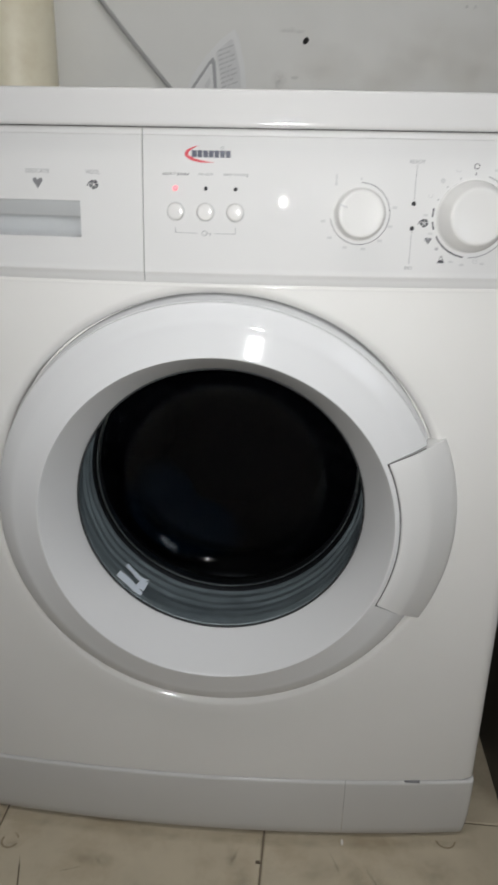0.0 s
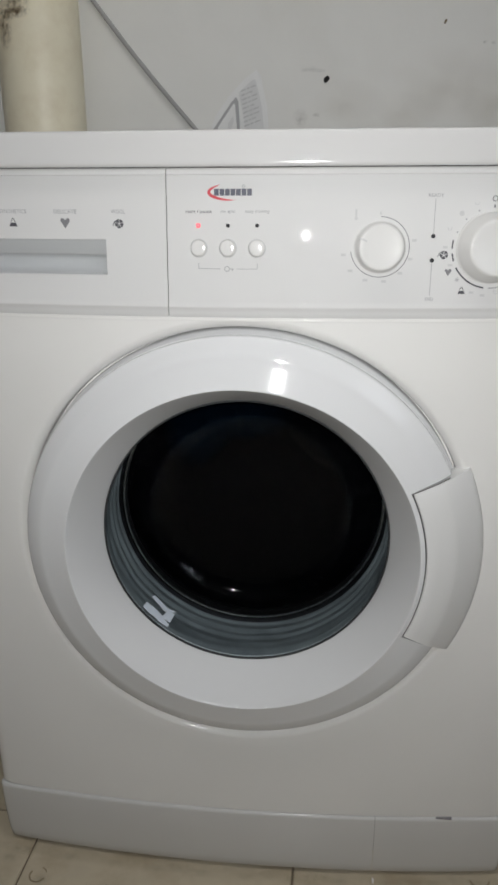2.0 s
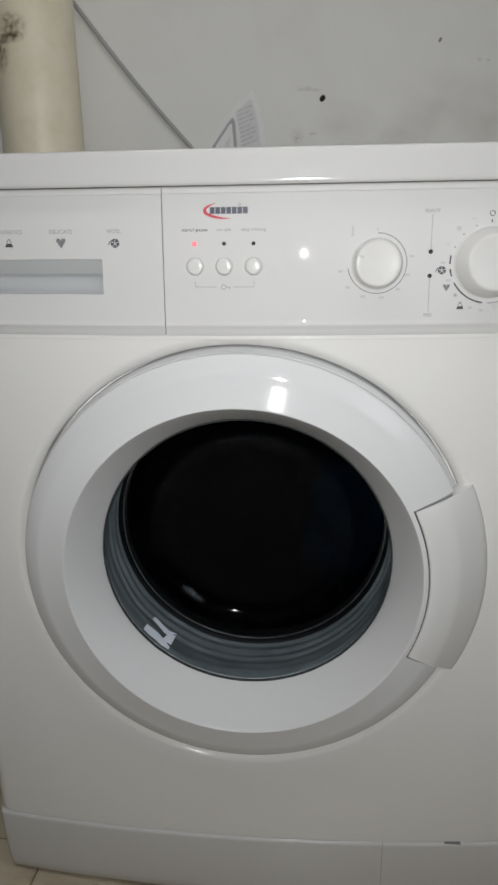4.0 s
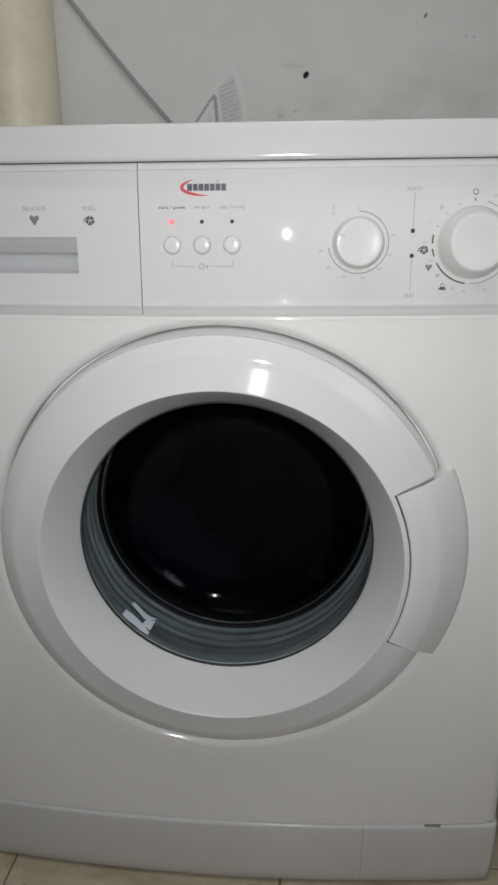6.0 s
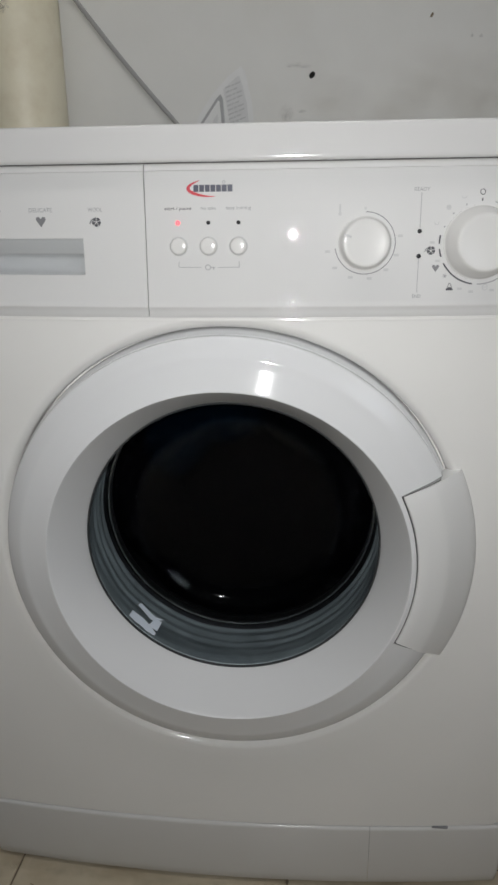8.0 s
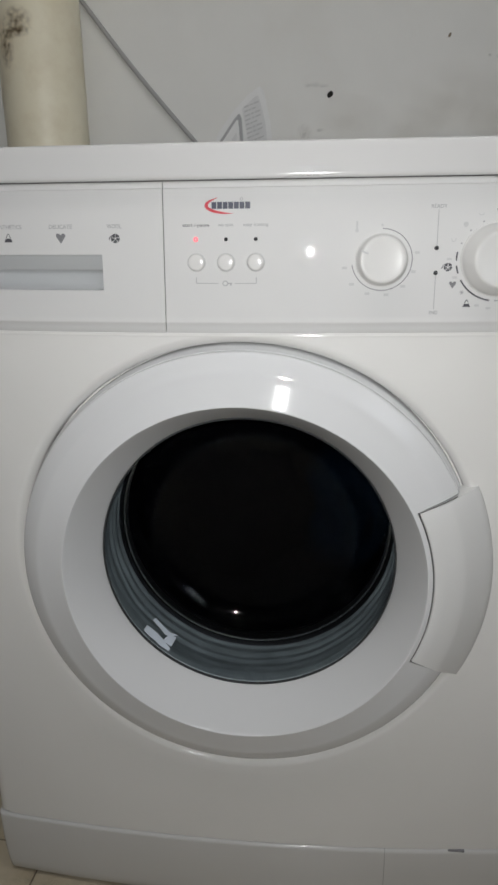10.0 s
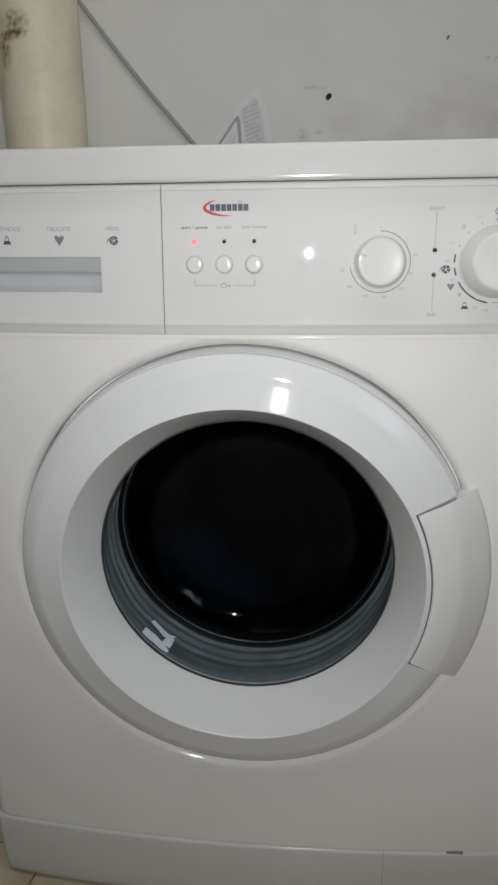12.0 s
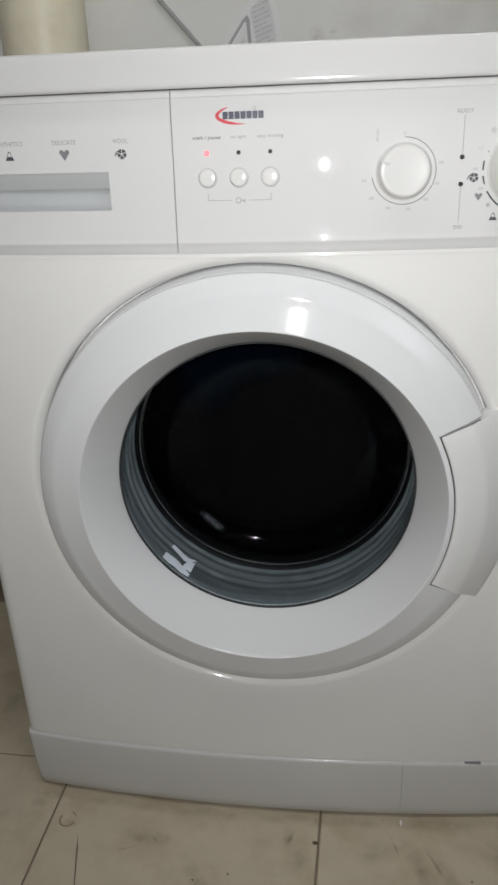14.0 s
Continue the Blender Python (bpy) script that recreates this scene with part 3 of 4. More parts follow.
def door_ring():
    angles = [(a, False) for a in spread(H1 + 0.5, 360 + H0 - 0.5, 100)] + [(a, True) for a in spread(H0 - 0.48, H1 + 0.48, 24)]
    rows = []
    for a, cut in angles:
        c, s = math.cos(radians(a)), math.sin(radians(a))
        row = []
        for r, y in RING:
            if cut and r > 0.1820:
                y = max(y, 0.002)
            c, s = math.cos(radians(a - skew(r))), math.sin(radians(a - skew(r)))
            row.append((r * c, y, r * s + 0.002 * max(0, min(1, (r - 0.185) / 0.035))))
        rows.append(row)
    return grid(rows, closed_u=True)


door = part("door", door_ring(), DOOR_WHITE, machine, "round white porthole door with a sloping inner ring", angle=30)
door.matrix_basis = pose(DX, 0, DZ)


def handle():
    prof = [(0.1831, 0.000), (0.1831, -0.0366), (0.1838, -0.0377), (0.1852, -0.0381), (0.1950, -0.0357), (0.2050, -0.0331), (0.2110, -0.0312), (0.2128, -0.0304), (0.2150, -0.0291), (0.2270, -0.0212), (0.2360, -0.0152), (0.2398, -0.0124), (0.2418, -0.0085), (0.2422, 0.002)]
    rows = []
    for a in spread(H0 + 0.2, H1, 28):
        e = min(a - H0, H1 - a)
        drop = 0.0012 * max(0.0, 1 - e / 0.6) ** 2
        rows.append([(r * math.cos(radians(a - skew(r))), min(0.002, y + (drop if y < -0.002 else 0)), r * math.sin(radians(a - skew(r)))) for r, y in prof])
    bm = grid(rows)
    n = len(prof)
    bm.verts.ensure_lookup_table()
    bm.faces.new(bm.verts[:n])
    bm.faces.new(bm.verts[-n:])
    return bm



def handle_gap_shade():
    """A dark filler that paints the shade in the gap round the handle."""
    prof = [(0.1823, 0.001), (0.1823, -0.0366), (0.1900, -0.0344), (0.2000, -0.0316), (0.2080, -0.0290), (0.2150, -0.0257), (0.2205, -0.0225), (0.2212, 0.001)]
    return grid([[(r * math.cos(radians(a - skew(r))), y, r * math.sin(radians(a - skew(r)))) for r, y in prof] for a in spread(H0 - 0.42, H1 + 0.26, 28)])


part("handle_gap_shade", handle_gap_shade(), SEAM, door, "dark filler painting the shade in the gap round the handle")
part("door_handle", handle(), HANDLE_WHITE, door, "satin white curved pull handle", angle=40)
BOWL = [(0.1502, 0.0180), (0.1500, 0.0166), (0.1496, 0.0161), (0.1491, 0.0165), (0.1488, 0.0180), (0.1480, 0.0215), (0.1165, 0.0800), (0.1150, 0.0825), (0.1125, 0.0848), (0.1100, 0.0866), (0.1075, 0.0881),
        (0.1045, 0.0894), (0.1010, 0.0905), (0.0950, 0.0918), (0.0800, 0.0935), (0.0500, 0.0948), (0.0250, 0.0954), (0.0, 0.0956)]
bowl = part("glass_bowl", lathe(BOWL + [(r + 0.0018 * min(1, r / 0.12), y + 0.0022 * (1 - min(1, r / 0.151) ** 6)) for r, y in reversed(BOWL)] + BOWL[:1], 96), GLASS, door, "clear deep glass porthole bowl", angle=60)
bowl.visible_shadow = False
part("rim_seal", lathe([(0.1506, 0.0170), (0.1500, 0.0152), (0.1506, 0.0138), (0.1518, 0.0137), (0.1524, 0.0150), (0.1525, 0.0175)], 96), RIM_GREY, door, "thin dark rim round the glass")


def bowl_radius(y):
    """Inner radius of the glass bowl at depth y."""
    for (ra, ya), (rb, yb) in zip(BOWL, BOWL[1:]):
        if ya <= y <= yb:
            return ra + (rb - ra) * (y - ya) / (yb - ya)
    return BOWL[0][0]


def bowl_strip(name, pairs, mat, lift, label=""):
    """A thin strip on the inside of the bowl; pairs of (degrees, depth) along its two edges."""
    def at(a, y, up):
        r = bowl_radius(y) - up
        return (r * math.cos(radians(a)), y, r * math.sin(radians(a)))
    rows = [[at(*p, lift), at(*q, lift), at(*q, lift - 0.0003), at(*p, lift - 0.0003)] for p, q in pairs]
    bm = grid(rows, closed_v=True)
    bm.verts.ensure_lookup_table()
    bm.faces.new(bm.verts[:4])
    bm.faces.new(bm.verts[-4:])
    return part(name, bm, mat, door, label, smooth=False)


# three bluish strips paint the window's broken reflection onto the bowl
for pairs in ([((-141.1, 0.0261), (-141.1, 0.0189)), ((-137.9, 0.0271), (-137.4, 0.0187)), ((-135.1, 0.0276), (-134.5, 0.0197)), ((-131.1, 0.0261), (-130.9, 0.0185)), ((-126.8, 0.0228), (-127.0, 0.0193))],
              [((-139.8, 0.0384), (-140.5, 0.0346)), ((-136.5, 0.0379), (-137.6, 0.0340)), ((-133.2, 0.0372), (-134.8, 0.0333)), ((-130.6, 0.0367), (-131.8, 0.0316)), ((-126.3, 0.0394), (-128.9, 0.0345))],
              [((-130.6, 0.0330), (-131.4, 0.0256)), ((-128.8, 0.0348), (-129.5, 0.0254)), ((-126.7, 0.0364), (-126.8, 0.0254))]):
    bowl_strip("reflection_strip", pairs, REFLECTION_BLUE, 0.0006, "bluish white strip painting a window reflection on the glass")

# seal, drum and tub behind the glass
fold = []
for y in spread(0.0185, 0.093, 64):
    deep = min(1.0, max(0.0, (y - 0.036) / 0.03))
    fold.append((0.1588 - 0.11 * min(y - 0.0185, 0.022) - 0.035 * max(0.0, y - 0.0405) + 0.0018 * deep + 0.0009 * deep * math.sin(2 * math.pi * (y - 0.040) / 0.0145), y))


def seal_form():
    """The rubber bellows, its folds a little uneven round the door."""
    rows = []
    for k in range(120):
        a = 2 * math.pi * k / 120
        c, s = math.cos(a), math.sin(a)
        row = [(0.170 * c, 0.0185, 0.170 * s)]
        for r, y in fold:
            w = 0.0017 * min(1.0, (y - 0.0185) / 0.02) * (noise.noise(Vector((2.2 * c, 2.2 * s, y * 45))) + 0.6 * noise.noise(Vector((5 * c, 5 * s, y * 130))))
            row.append(((r + w) * c, y + 2.2 * w, (r + w) * s))
        rows.append(row + [(0.160 * c, 0.098, 0.160 * s), (0.162 * c, 0.106, 0.162 * s), (0.160 * c, 0.118, 0.160 * s)])
    return grid(rows, closed_u=True)


seal = part("door_seal", seal_form(), RUBBER, machine, "grey folded rubber door seal", angle=180)
seal.matrix_basis = pose(DX, 0, DZ)
drum = part("drum", lathe([(0.1580, 0.096), (0.1545, 0.099), (0.1535, 0.102), (0.1535, 0.118), (0.156, 0.126), (0.200, 0.132), (0.228, 0.142), (0.230, 0.16), (0.230, 0.39), (0.20, 0.405), (0.0, 0.405)], 72), DARK_STEEL, machine, "steel wash drum coloured near-black for the shade inside")
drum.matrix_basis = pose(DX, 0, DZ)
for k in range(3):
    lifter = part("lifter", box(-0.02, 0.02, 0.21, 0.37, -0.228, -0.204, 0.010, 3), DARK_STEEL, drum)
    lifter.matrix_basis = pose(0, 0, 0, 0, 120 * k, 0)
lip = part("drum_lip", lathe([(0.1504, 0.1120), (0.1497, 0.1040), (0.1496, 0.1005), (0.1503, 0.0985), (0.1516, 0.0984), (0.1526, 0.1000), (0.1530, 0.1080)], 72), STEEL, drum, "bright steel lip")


def garment(name, mat, label, lumps, seed):
    """A wet bundle: overlapping folded lumps, fixed to one another."""
    bm = bmesh.new()
    for cx, cy, cz, rx, ry, rz in lumps:
        made = bmesh.ops.create_icosphere(bm, subdivisions=4, radius=1)["verts"]
        for v in made:
            d = v.co.copy()
            f = 1 + 0.16 * noise.noise(d * 2.1 + Vector((seed, cx * 30, cz * 30))) + 0.07 * abs(noise.noise(d * 6 + Vector((cz * 20, seed, 0)))) - 0.03
            v.co = Vector((cx + d.x * rx * f, cy + d.y * ry * f, cz + d.z * rz * f))
            rr = math.hypot(v.co.x, v.co.z)
            if rr > 0.222:
                v.co.x, v.co.z = v.co.x * 0.222 / rr, v.co.z * 0.222 / rr
            k = min(1.0, max(0.0, (rr - 0.085) / 0.05))
            v.co.y = max(v.co.y, 0.100 + 0.042 * k * k * (3 - 2 * k))
    ob = part(name, bm, mat, None, "", angle=180)
    return tagged(ob, label, "laundry")


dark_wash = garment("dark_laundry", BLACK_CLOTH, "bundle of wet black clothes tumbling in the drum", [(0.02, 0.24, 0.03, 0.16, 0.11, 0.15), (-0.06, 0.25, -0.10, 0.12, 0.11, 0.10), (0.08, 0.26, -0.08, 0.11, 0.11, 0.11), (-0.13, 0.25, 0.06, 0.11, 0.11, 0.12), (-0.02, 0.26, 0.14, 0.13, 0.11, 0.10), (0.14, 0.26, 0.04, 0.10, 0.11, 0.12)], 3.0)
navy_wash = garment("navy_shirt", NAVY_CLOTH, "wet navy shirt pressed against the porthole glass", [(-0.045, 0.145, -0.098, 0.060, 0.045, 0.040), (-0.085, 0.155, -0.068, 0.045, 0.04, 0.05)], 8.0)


# ---- room ----
X0, X1, Y0, YW, ZC = -1.7, 1.5, -4.5, 0.57, 2.5


def structure(name, bm, mat, label, category, smooth=False):
    ob = part(name, bm, mat, None, label, smooth=smooth)
    return tagged(ob, category=category, kind="structure")


structure("wall_north", box(X0 - 0.15, X1 + 0.15, YW, YW + 0.15, 0, ZC), WALL, "off-white painted wall with stains and scuffs", "wall")
structure("wall_west", box(X0 - 0.15, X0, Y0, YW - 0.003, 0, ZC), ROOM_WALL, "unseen side wall coloured dark to dim the glass reflections", "wall")
WY0, WY1, WZ0, WZ1 = -3.00, -1.30, 1.00, 2.00      # the side window's opening
east_bm = box(X1, X1 + 0.15, Y0, WY0, 0, ZC)
box(X1, X1 + 0.15, WY1, YW - 0.003, 0, ZC, bm=east_bm)
box(X1, X1 + 0.15, WY0, WY1, 0, WZ0, bm=east_bm)
box(X1, X1 + 0.15, WY0, WY1, WZ1, ZC, bm=east_bm)
structure("wall_east", east_bm, ROOM_WALL, "unseen side wall coloured dark to dim the glass reflections", "wall")
window = thing("window_1", "white framed side window letting in cool daylight", "window", kind="structure")
for y0, y1, z0, z1 in ((WY0, WY0 + 0.05, WZ0, WZ1), (WY1 - 0.05, WY1, WZ0, WZ1), (WY0 + 0.052, WY1 - 0.052, WZ0, WZ0 + 0.05), (WY0 + 0.052, WY1 - 0.052, WZ1 - 0.05, WZ1), (-2.175, -2.125, WZ0 + 0.052, WZ1 - 0.052)):
    part("window_frame", box(X1 + 0.06, X1 + 0.11, y0, y1, z0, z1, 0.004), FRAME_WHITE, window)
structure("wall_south", box(X0 - 0.15, X1 + 0.15, Y0 - 0.15, Y0 - 0.003, 0, ZC), ROOM_WALL, "unseen wall behind, coloured dark to dim the glass reflections", "wall")
structure("ceiling", box(X0 - 0.15, X1 + 0.15, Y0 - 0.15, YW + 0.15, ZC, ZC + 0.1), CEILING, "unseen ceiling coloured dark to dim the glass reflections", "ceiling")
# body of the added overhead lamp, out of view
lamp = thing("added_ceiling_lamp", "unseen long ceiling lamp added as light from above", "lamp")
part("lamp_frame", box(-0.73, 0.73, -0.59, -0.37, ZC - 0.05, ZC - 0.002, 0.004), FRAME_WHITE, lamp)
part("diffuser", box(-0.70, 0.70, -0.57, -0.39, ZC - 0.070, ZC - 0.0505, 0.006), LAMP_GLOW, lamp)

# things along the wall
pipe = thing("drain_pipe", "yellowed painted drain pipe with brown grime on the wall", "pipe", pose(-0.3465, 0.503, 0))
part("pipe_body", grid([[(r * math.cos(2 * math.pi * k / 56), r * math.sin(2 * math.pi * k / 56), z) for z, r in ((0.0, 0.060), (0.5, 0.060), (0.918, 0.0599), (0.923, 0.0601), (0.926, 0.0604), (0.935, 0.0602), (1.4, 0.0600), (2.495, 0.060))] for k in range(56)], closed_u=True), PIPE, pipe)


def blotch(name, m, rx, rz, mat, seed, thick=0.0006, parent=None, n=28, ragged=0.35):
    """An uneven flat patch in the x, z plane of the pose m, a hair thick."""
    rim = []
    for k in range(n):
        a = 2 * math.pi * k / n
        f = 1 + ragged * noise.noise(Vector((math.cos(a) * 1.6 + seed, math.sin(a) * 1.6, seed * 0.7))) + ragged * 0.6 * noise.noise(Vector((math.cos(a) * 5 + seed, math.sin(a) * 5, seed)))
        rim.append((rx * f * math.cos(a), rz * f * math.sin(a)))
    bm = bmesh.new()
    top = [bm.verts.new((x, -thick, z)) for x, z in rim]
    low = [bm.verts.new((x, 0.001, z)) for x, z in rim]
    bm.faces.new(top)
    for i in range(n):
        bm.faces.new((top[i], top[i - 1], low[i - 1], low[i]))
    ob = part(name, bm, mat, parent, smooth=False)
    ob.matrix_basis = m
    return ob


wall = bpy.data.objects["wall_north"]


def on_wall(x, z, turn=0):
    return pose(x, YW, z, 0, turn, 0)


def wall_mark(name, label, category, *a, **k):
    return tagged(blotch(name, *a, **k), label, category, kind="structure")


wall_mark("plug_hole", "small black drill hole in the wall", "hole", on_wall(0.071, 0.926, 35), 0.0036, 0.0050, HOLE_BLACK, 2.0, ragged=0.25)
wall_mark("wall_speck", "tiny dark speck on the wall", "stain", on_wall(0.2414, 0.9997, 30), 0.0016, 0.0036, GRIME, 4.0)
for i, (sx, sz, rx, rz) in enumerate(((0.038, 0.9392, 0.0095, 0.0036), (0.050, 0.9398, 0.008, 0.0044), (0.060, 0.9376, 0.010, 0.0034), (0.034, 0.873, 0.013, 0.016), (0.055, 0.877, 0.008, 0.004), (0.300, 0.972, 0.004, 0.003), (0.312, 0.971, 0.004, 0.003))):
    wall_mark("wall_smudge", "faint grey smudge on the wall paint", "stain", on_wall(sx, sz), rx, rz, SOFT_SMUDGE, 5.0 + i, thick=0.0003, ragged=0.3)
for i, (sx, sz, rx, rz) in enumerate(((0.10, 0.895, 0.06, 0.035), (0.25, 0.92, 0.09, 0.06), (0.33, 0.90, 0.07, 0.08), (0.19, 0.88, 0.05, 0.03))):
    wall_mark("wall_stain", "faint yellow damp stain on the wall paint", "stain", on_wall(sx, sz), rx, rz, SOFT_WARM, 25.0 + i, thick=0.00025 + 0.00004 * i, ragged=0.3)


def pipe_patch(angle, z, half, height, seed):
    """A ragged grime patch that follows the pipe's curve."""
    bm = bmesh.new()
    rows = []
    for u in spread(-1, 1, 10):
        a = radians(angle + half * u)
        rows.append([(0.0607 * math.cos(a), 0.0607 * math.sin(a), z + height * v) for v in spread(-1, 1, 6)])
    ob = part("grime_patch", grid(rows), SOFT_GRIME, pipe, "brown grime patch")
    return ob


pipe_patch(-108, 1.003, 30, 0.0085, 1.0)
pipe_patch(-96, 1.006, 20, 0.0060, 1.5)
pipe_patch(-100, 1.019, 26, 0.020, 2.0)
pipe_patch(-120, 0.985, 16, 0.030, 3.0)

# torn label left on the wall
label_ob = thing("torn_label", "torn grey and white paper label peeling off the wall", "label", pose(0, YW - 0.001, 0))


def paper(name, outline, mat, lift, seed):
    bm = bmesh.new()
    fr = [bm.verts.new((x, -lift - 0.002 * abs(noise.noise(Vector((x * 40, z * 40, seed)))), z)) for x, z in outline]
    bk = [bm.verts.new((v.co.x, v.co.y + 0.0006, v.co.z)) for v in fr]
    bm.faces.new(fr)
    bm.faces.new(bk)
    for i in range(len(fr)):
        bm.faces.new((fr[i], fr[i - 1], bk[i - 1], bk[i]))
    return part(name, bm, mat, label_ob, smooth=False)


paper("paper_back", [(-0.108, 0.845), (-0.1035, 0.865), (-0.0988, 0.876), (-0.0774, 0.904), (-0.054, 0.927), (-0.035, 0.940), (-0.0285, 0.933), (-0.0237, 0.910), (-0.0188, 0.889), (-0.0165, 0.864), (-0.016, 0.845)], PAPER, 0.0008, 1.0)
paper("paper_print", [(-0.050, 0.850), (-0.058, 0.890), (-0.062, 0.909), (-0.041, 0.926), (-0.0365, 0.927), (-0.031, 0.908), (-0.0265, 0.889), (-0.0225, 0.850)], PAPER_GREY, 0.0030, 3.0)
for i in range(9):
    bz = 0.860 + 0.0062 * i
    x0, x1 = -0.0535 - 0.0006 * i, -0.0285 - 0.0009 * i - 0.006 * (i % 3 == 1)
    for a, b in ((0.0, 0.34), (0.40, 0.58), (0.64, 1.0)):
        xa, xb = x0 + (x1 - x0) * a, x0 + (x1 - x0) * b
        paper("print_line", [(xa, bz + 0.35 * (xa - x0)), (xb, bz + 0.35 * (xb - x0)), (xb, bz + 0.35 * (xb - x0) + 0.0022), (xa, bz + 0.35 * (xa - x0) + 0.0022)], PALE_INK, 0.0052, 5.0 + i)
# grey sheet under the flap paints the fold's shadow outline
paper("fold_shadow", [(-0.1020, 0.857), (-0.0966, 0.864), (-0.0725, 0.8961), (-0.0657, 0.9025), (-0.0622, 0.8959), (-0.0603, 0.8644), (-0.0598, 0.850), (-0.0990, 0.850)], FOLD_SHADE, 0.0060, 2.0)
paper("paper_fold", [(-0.0945, 0.859), (-0.0912, 0.8641), (-0.0692, 0.8935), (-0.0672, 0.8925), (-0.0650, 0.8636), (-0.0645, 0.852), (-0.0930, 0.852)], PAPER, 0.0084, 4.0)
paper("inner_fold", [(-0.0800, 0.852), (-0.0775, 0.866), (-0.0700, 0.876), (-0.0690, 0.868), (-0.0750, 0.852)], PAPER_GREY, 0.0108, 6.0)


# power cord
def tube(points, r, n=12):
    """A round cord through the points."""
    pts = [Vector(p) for p in points]
    rows = []
    for i, p in enumerate(pts):
        d = (pts[min(i + 1, len(pts) - 1)] - pts[max(i - 1, 0)]).normalized()
        u = d.cross(Vector((0, 1, 0.02))).normalized()
        w = d.cross(u)
        rows.append([tuple(p + u * r * math.cos(2 * math.pi * k / n) + w * r * math.sin(2 * math.pi * k / n)) for k in range(n)])
    return grid(rows, closed_v=True)


cord_pts = []
for k in range(41):
    f = k / 40
    x = -0.46 + 0.40 * f
    z = 1.0681 + (x + 0.3026) * (0.8642 - 1.0681) / (0.1673) + 0.010 * math.sin((x + 0.3026) / 0.1673 * math.pi) * -0.55
    cord_pts.append((x, YW - 0.0045 - 0.004 * f, z))
cord = tagged(part("power_cord", tube(cord_pts, 0.0034), CABLE_GREY), "grey power cord slanting down behind the machine", "cable")

# neighbour on the other side of the gap
cabinet = thing("dark_cabinet", "dark brown cabinet side standing beside the machine", "cabinet", pose(0, 0, 0))
part("cabinet_side", box(0.358, 0.376, 0.045, 0.50, 0.0, 0.80, 0.002), DARK_WOOD, cabinet)
part("cabinet_body", box(0.3765, 0.90, 0.06, 0.50, 0.05, 0.80, 0.002), DARK_WOOD, cabinet)
part("cabinet_top", box(0.352, 0.91, 0.035, 0.50, 0.8005, 0.825, 0.003), DARK_WOOD, cabinet)
crate = thing("dark_box", "plain dark box shape on the floor", "box", pose(0, 0, 0))
part("box_body", box(-0.95, -0.545, 0.30, 0.55, 0, 0.34, 0.006), DARK_WOOD, crate)
part("box_lid", box(-0.955, -0.54, 0.295, 0.555, 0.3405, 0.365, 0.004), DARK_WOOD, crate)

# ---- tiled floor ----
floor = structure("floor", box(X0 - 0.15, X1 + 0.15, Y0 - 0.15, YW + 0.15, -0.08, -0.0022), GROUT, "cream marbled floor tiles with dark joints", "floor")
PITCH, GAP = 0.3275, 0.0026
GRIDPOSE = pose(-0.2688, 0.0462, 0, 0, 0, -2.1)
tile_bm = box(GAP / 2, PITCH - GAP / 2, GAP / 2, PITCH - GAP / 2, -0.012, 0.0, 0.0012, 1)
tile_me = finish(tile_bm, False)
tile_me.name = "tile"
tile_me.materials.append(TILE)
for i in range(-4, 6):
    for j in range(-14, 2):
        m = GRIDPOSE @ pose(i * PITCH, j * PITCH, 0)
        c = m @ Vector((PITCH / 2, PITCH / 2, 0))
        if X0 + 0.1 < c.x < X1 - 0.1 and Y0 + 0.1 < c.y < YW - 0.05:
            t = new("tile", tile_me)
            t.matrix_basis = m @ pose(0, 0, random.uniform(-0.0004, 0.0), random.uniform(-0.05, 0.05), random.uniform(-0.05, 0.05), 0)
            t.parent = floor


def floor_mark(label, x, y, rx, ry, mat, seed, turn=0, ragged=0.45):
    ob = blotch("floor_patch", pose(x, y, 0.0004, 0, 0, turn) @ pose(0, 0, 0, -90, 0, 0), rx, ry, mat, seed, thick=0.0003, ragged=ragged)
    return tagged(ob, label, "stain", kind="structure")


floor_mark("thin dark crack in the tile glaze", -0.222, -0.100, 0.0007, 0.034, DIRT, 3.0, 14)
floor_mark("dark speck of dirt on the tile", 0.0515, -0.052, 0.0028, 0.0022, DIRT, 4.0)
for i, (sx, sy, rx, ry, turn) in enumerate(((0.020, -0.046, 0.008, 0.020, 10), (0.035, -0.075, 0.014, 0.02, 30), (-0.243, -0.048, 0.013, 0.010, 0), (-0.295, -0.020, 0.016, 0.016, 0), (-0.15, -0.06, 0.05, 0.012, -8), (0.17, -0.075, 0.012, 0.05, 25), (0.21, -0.10, 0.012, 0.06, 30), (0.26, -0.05, 0.03, 0.03, 0), (-0.08, -0.11, 0.012, 0.045, 35), (0.12, -0.06, 0.04, 0.018, 10), (0.33, 0.10, 0.03, 0.05, 0), (-0.39, 0.16, 0.04, 0.08, 0))):
    floor_mark("faint brown stain on the tile", sx, sy, rx, ry, SOFT_DIRT_SHADE, 6.0 + i, turn, 0.3)
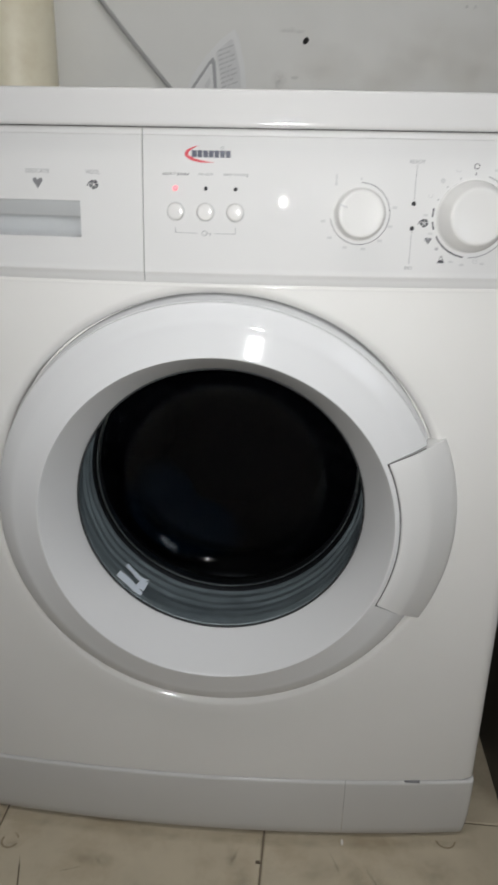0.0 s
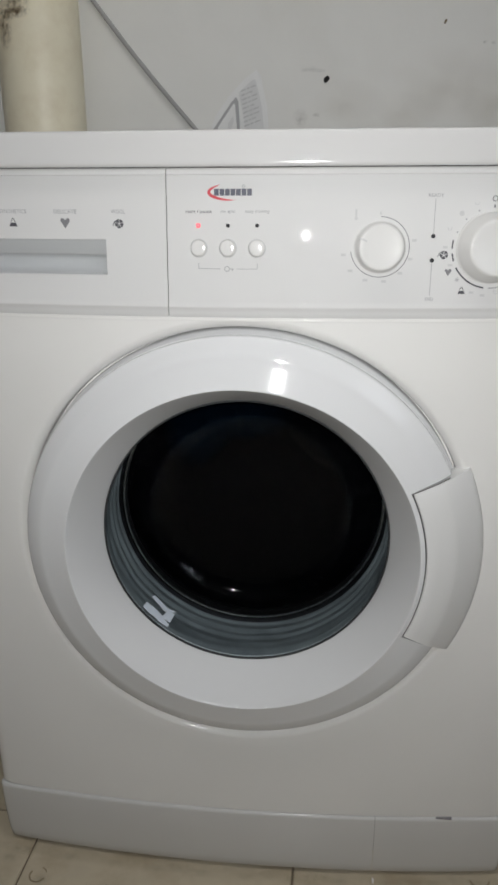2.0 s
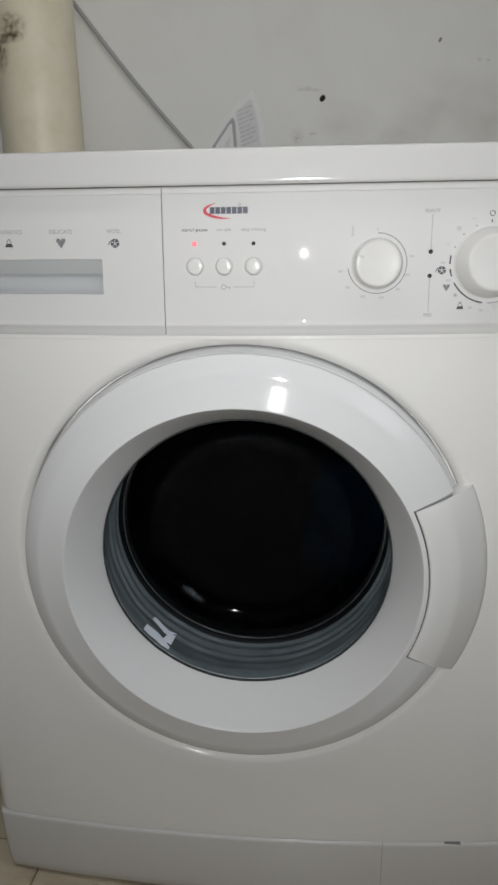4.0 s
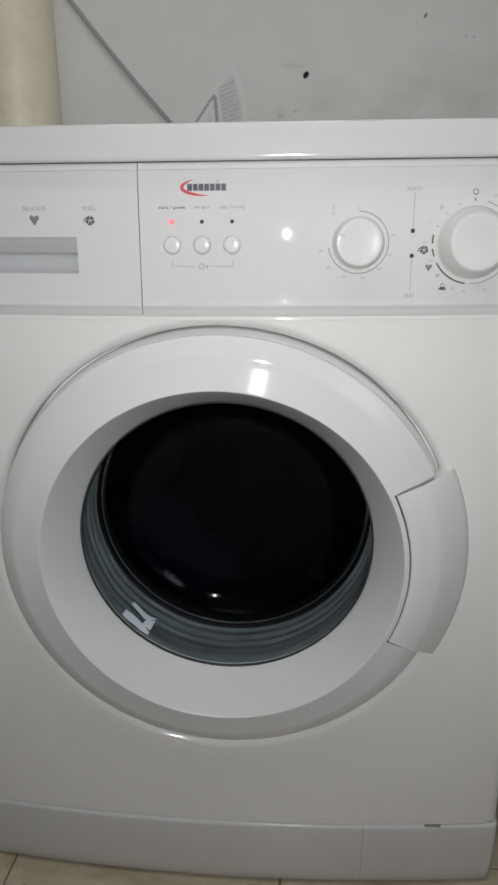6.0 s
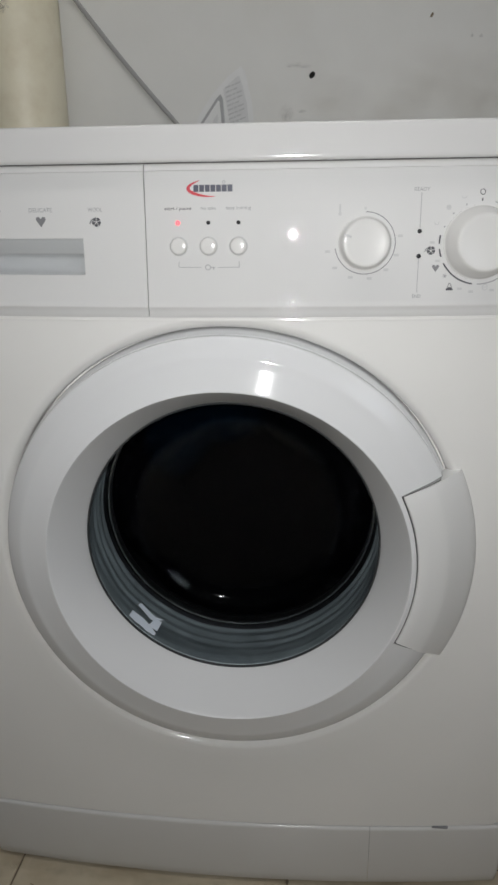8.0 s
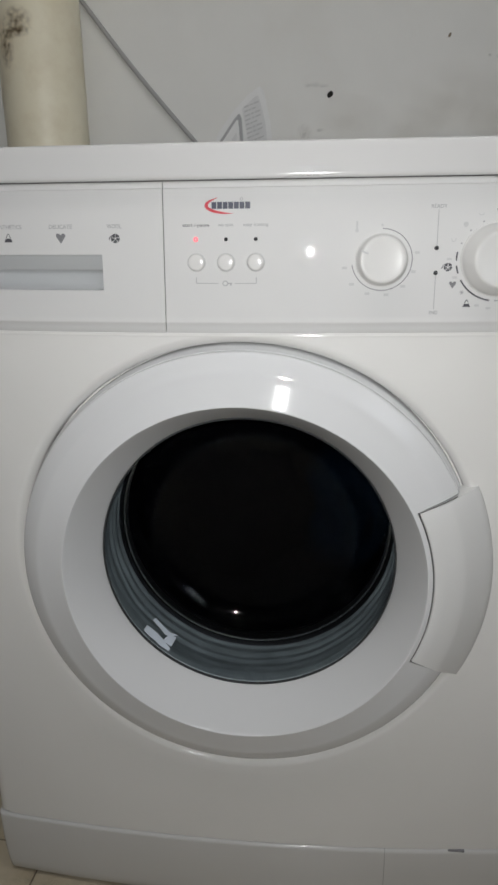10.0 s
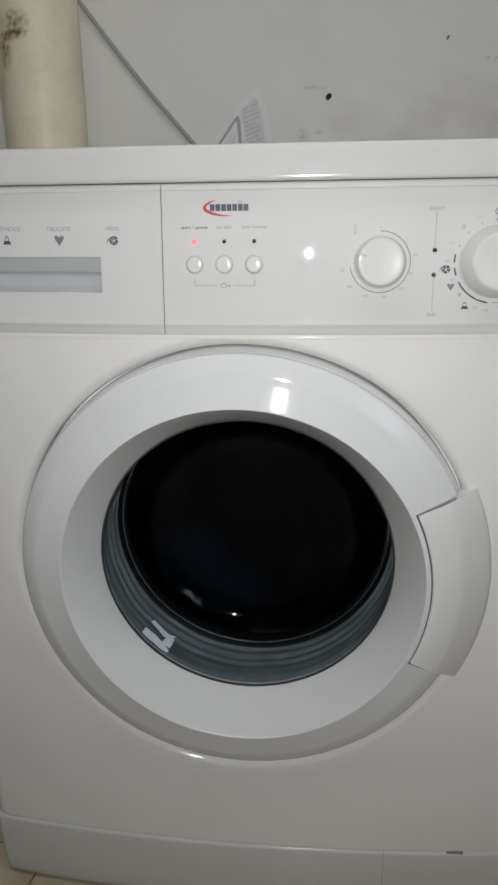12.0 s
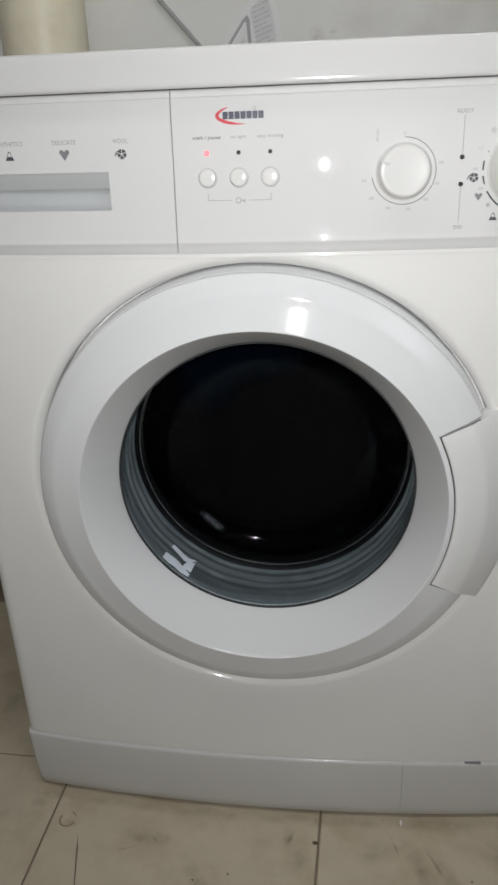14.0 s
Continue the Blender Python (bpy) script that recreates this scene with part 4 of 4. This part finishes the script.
# brown row paints dirt together with the soft shade at the kickboard's foot
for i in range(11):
    floor_mark("dirt and painted contact shade along the kickboard", -0.27 + 0.055 * i, front_y(-0.27 + 0.055 * i) - 0.004, 0.045, 0.013, SOFT_DIRT_SHADE, 40.0 + i, 0, 0.2)


def floor_ring(label, x, y, r, a0, a1, w, mat=DIRT):
    """A stain left by a round foot: part of a ring on the tile."""
    bm = bmesh.new()
    for quad in arc(0, 0, r, a0, a1, w):
        bm.faces.new([bm.verts.new((u, v, 0.0006)) for u, v in quad])
    ob = part("floor_patch", bm, mat, None, smooth=False)
    ob.matrix_basis = pose(x, y, 0.0002)
    return tagged(ob, label, "stain", kind="structure")


floor_ring("faint brown ring stain on the tile", -0.2504, -0.0456, 0.0095, 150, 340, 0.0022, RING_DIRT)
floor_ring("faint brown ring stain on the tile", -0.2504, -0.0446, 0.0100, 20, 75, 0.0014, RING_DIRT)
floor_ring("faint brown ring stain on the tile", 0.279, -0.004, 0.0115, 190, 350, 0.0020, RING_DIRT)
floor_mark("small white drip on the tile", 0.1525, -0.0165, 0.0012, 0.0040, PAPER, 61.0, 0, 0.3)
for i, (sx, sy, rx, ry, turn) in enumerate(((0.1430, -0.048, 0.0016, 0.020, 22), (0.1885, -0.071, 0.0018, 0.022, 27), (-0.169, -0.078, 0.0012, 0.018, -70), (-0.138, -0.063, 0.0014, 0.010, 40), (0.0235, -0.046, 0.0035, 0.014, -20))):
    floor_mark("thin brown vein in the marbled tile", sx, sy, rx, ry, SOFT_VEIN, 70.0 + i, turn, 0.3)
for sx, sy in ((-0.0836, -0.1104), (-0.045, -0.100), (0.004, -0.118), (-0.2030, -0.150), (0.225, -0.086)):
    floor_mark("dark speck of dirt on the tile", sx, sy, 0.0011, 0.0009, DIRT, 80.0 + sx)


# ---- what moves ----
def motions():
    turn = -480.0           # degrees a second, counter-clockwise seen from the front
    times = [0.14 * k for k in range(101)]
    rows = [(t, pose(DX, 0, DZ, 0, turn * (t - 7.5), 0)) for t in times]
    walk(drum, rows)
    walk(dark_wash, rows)
    walk(navy_wash, rows)


motions()
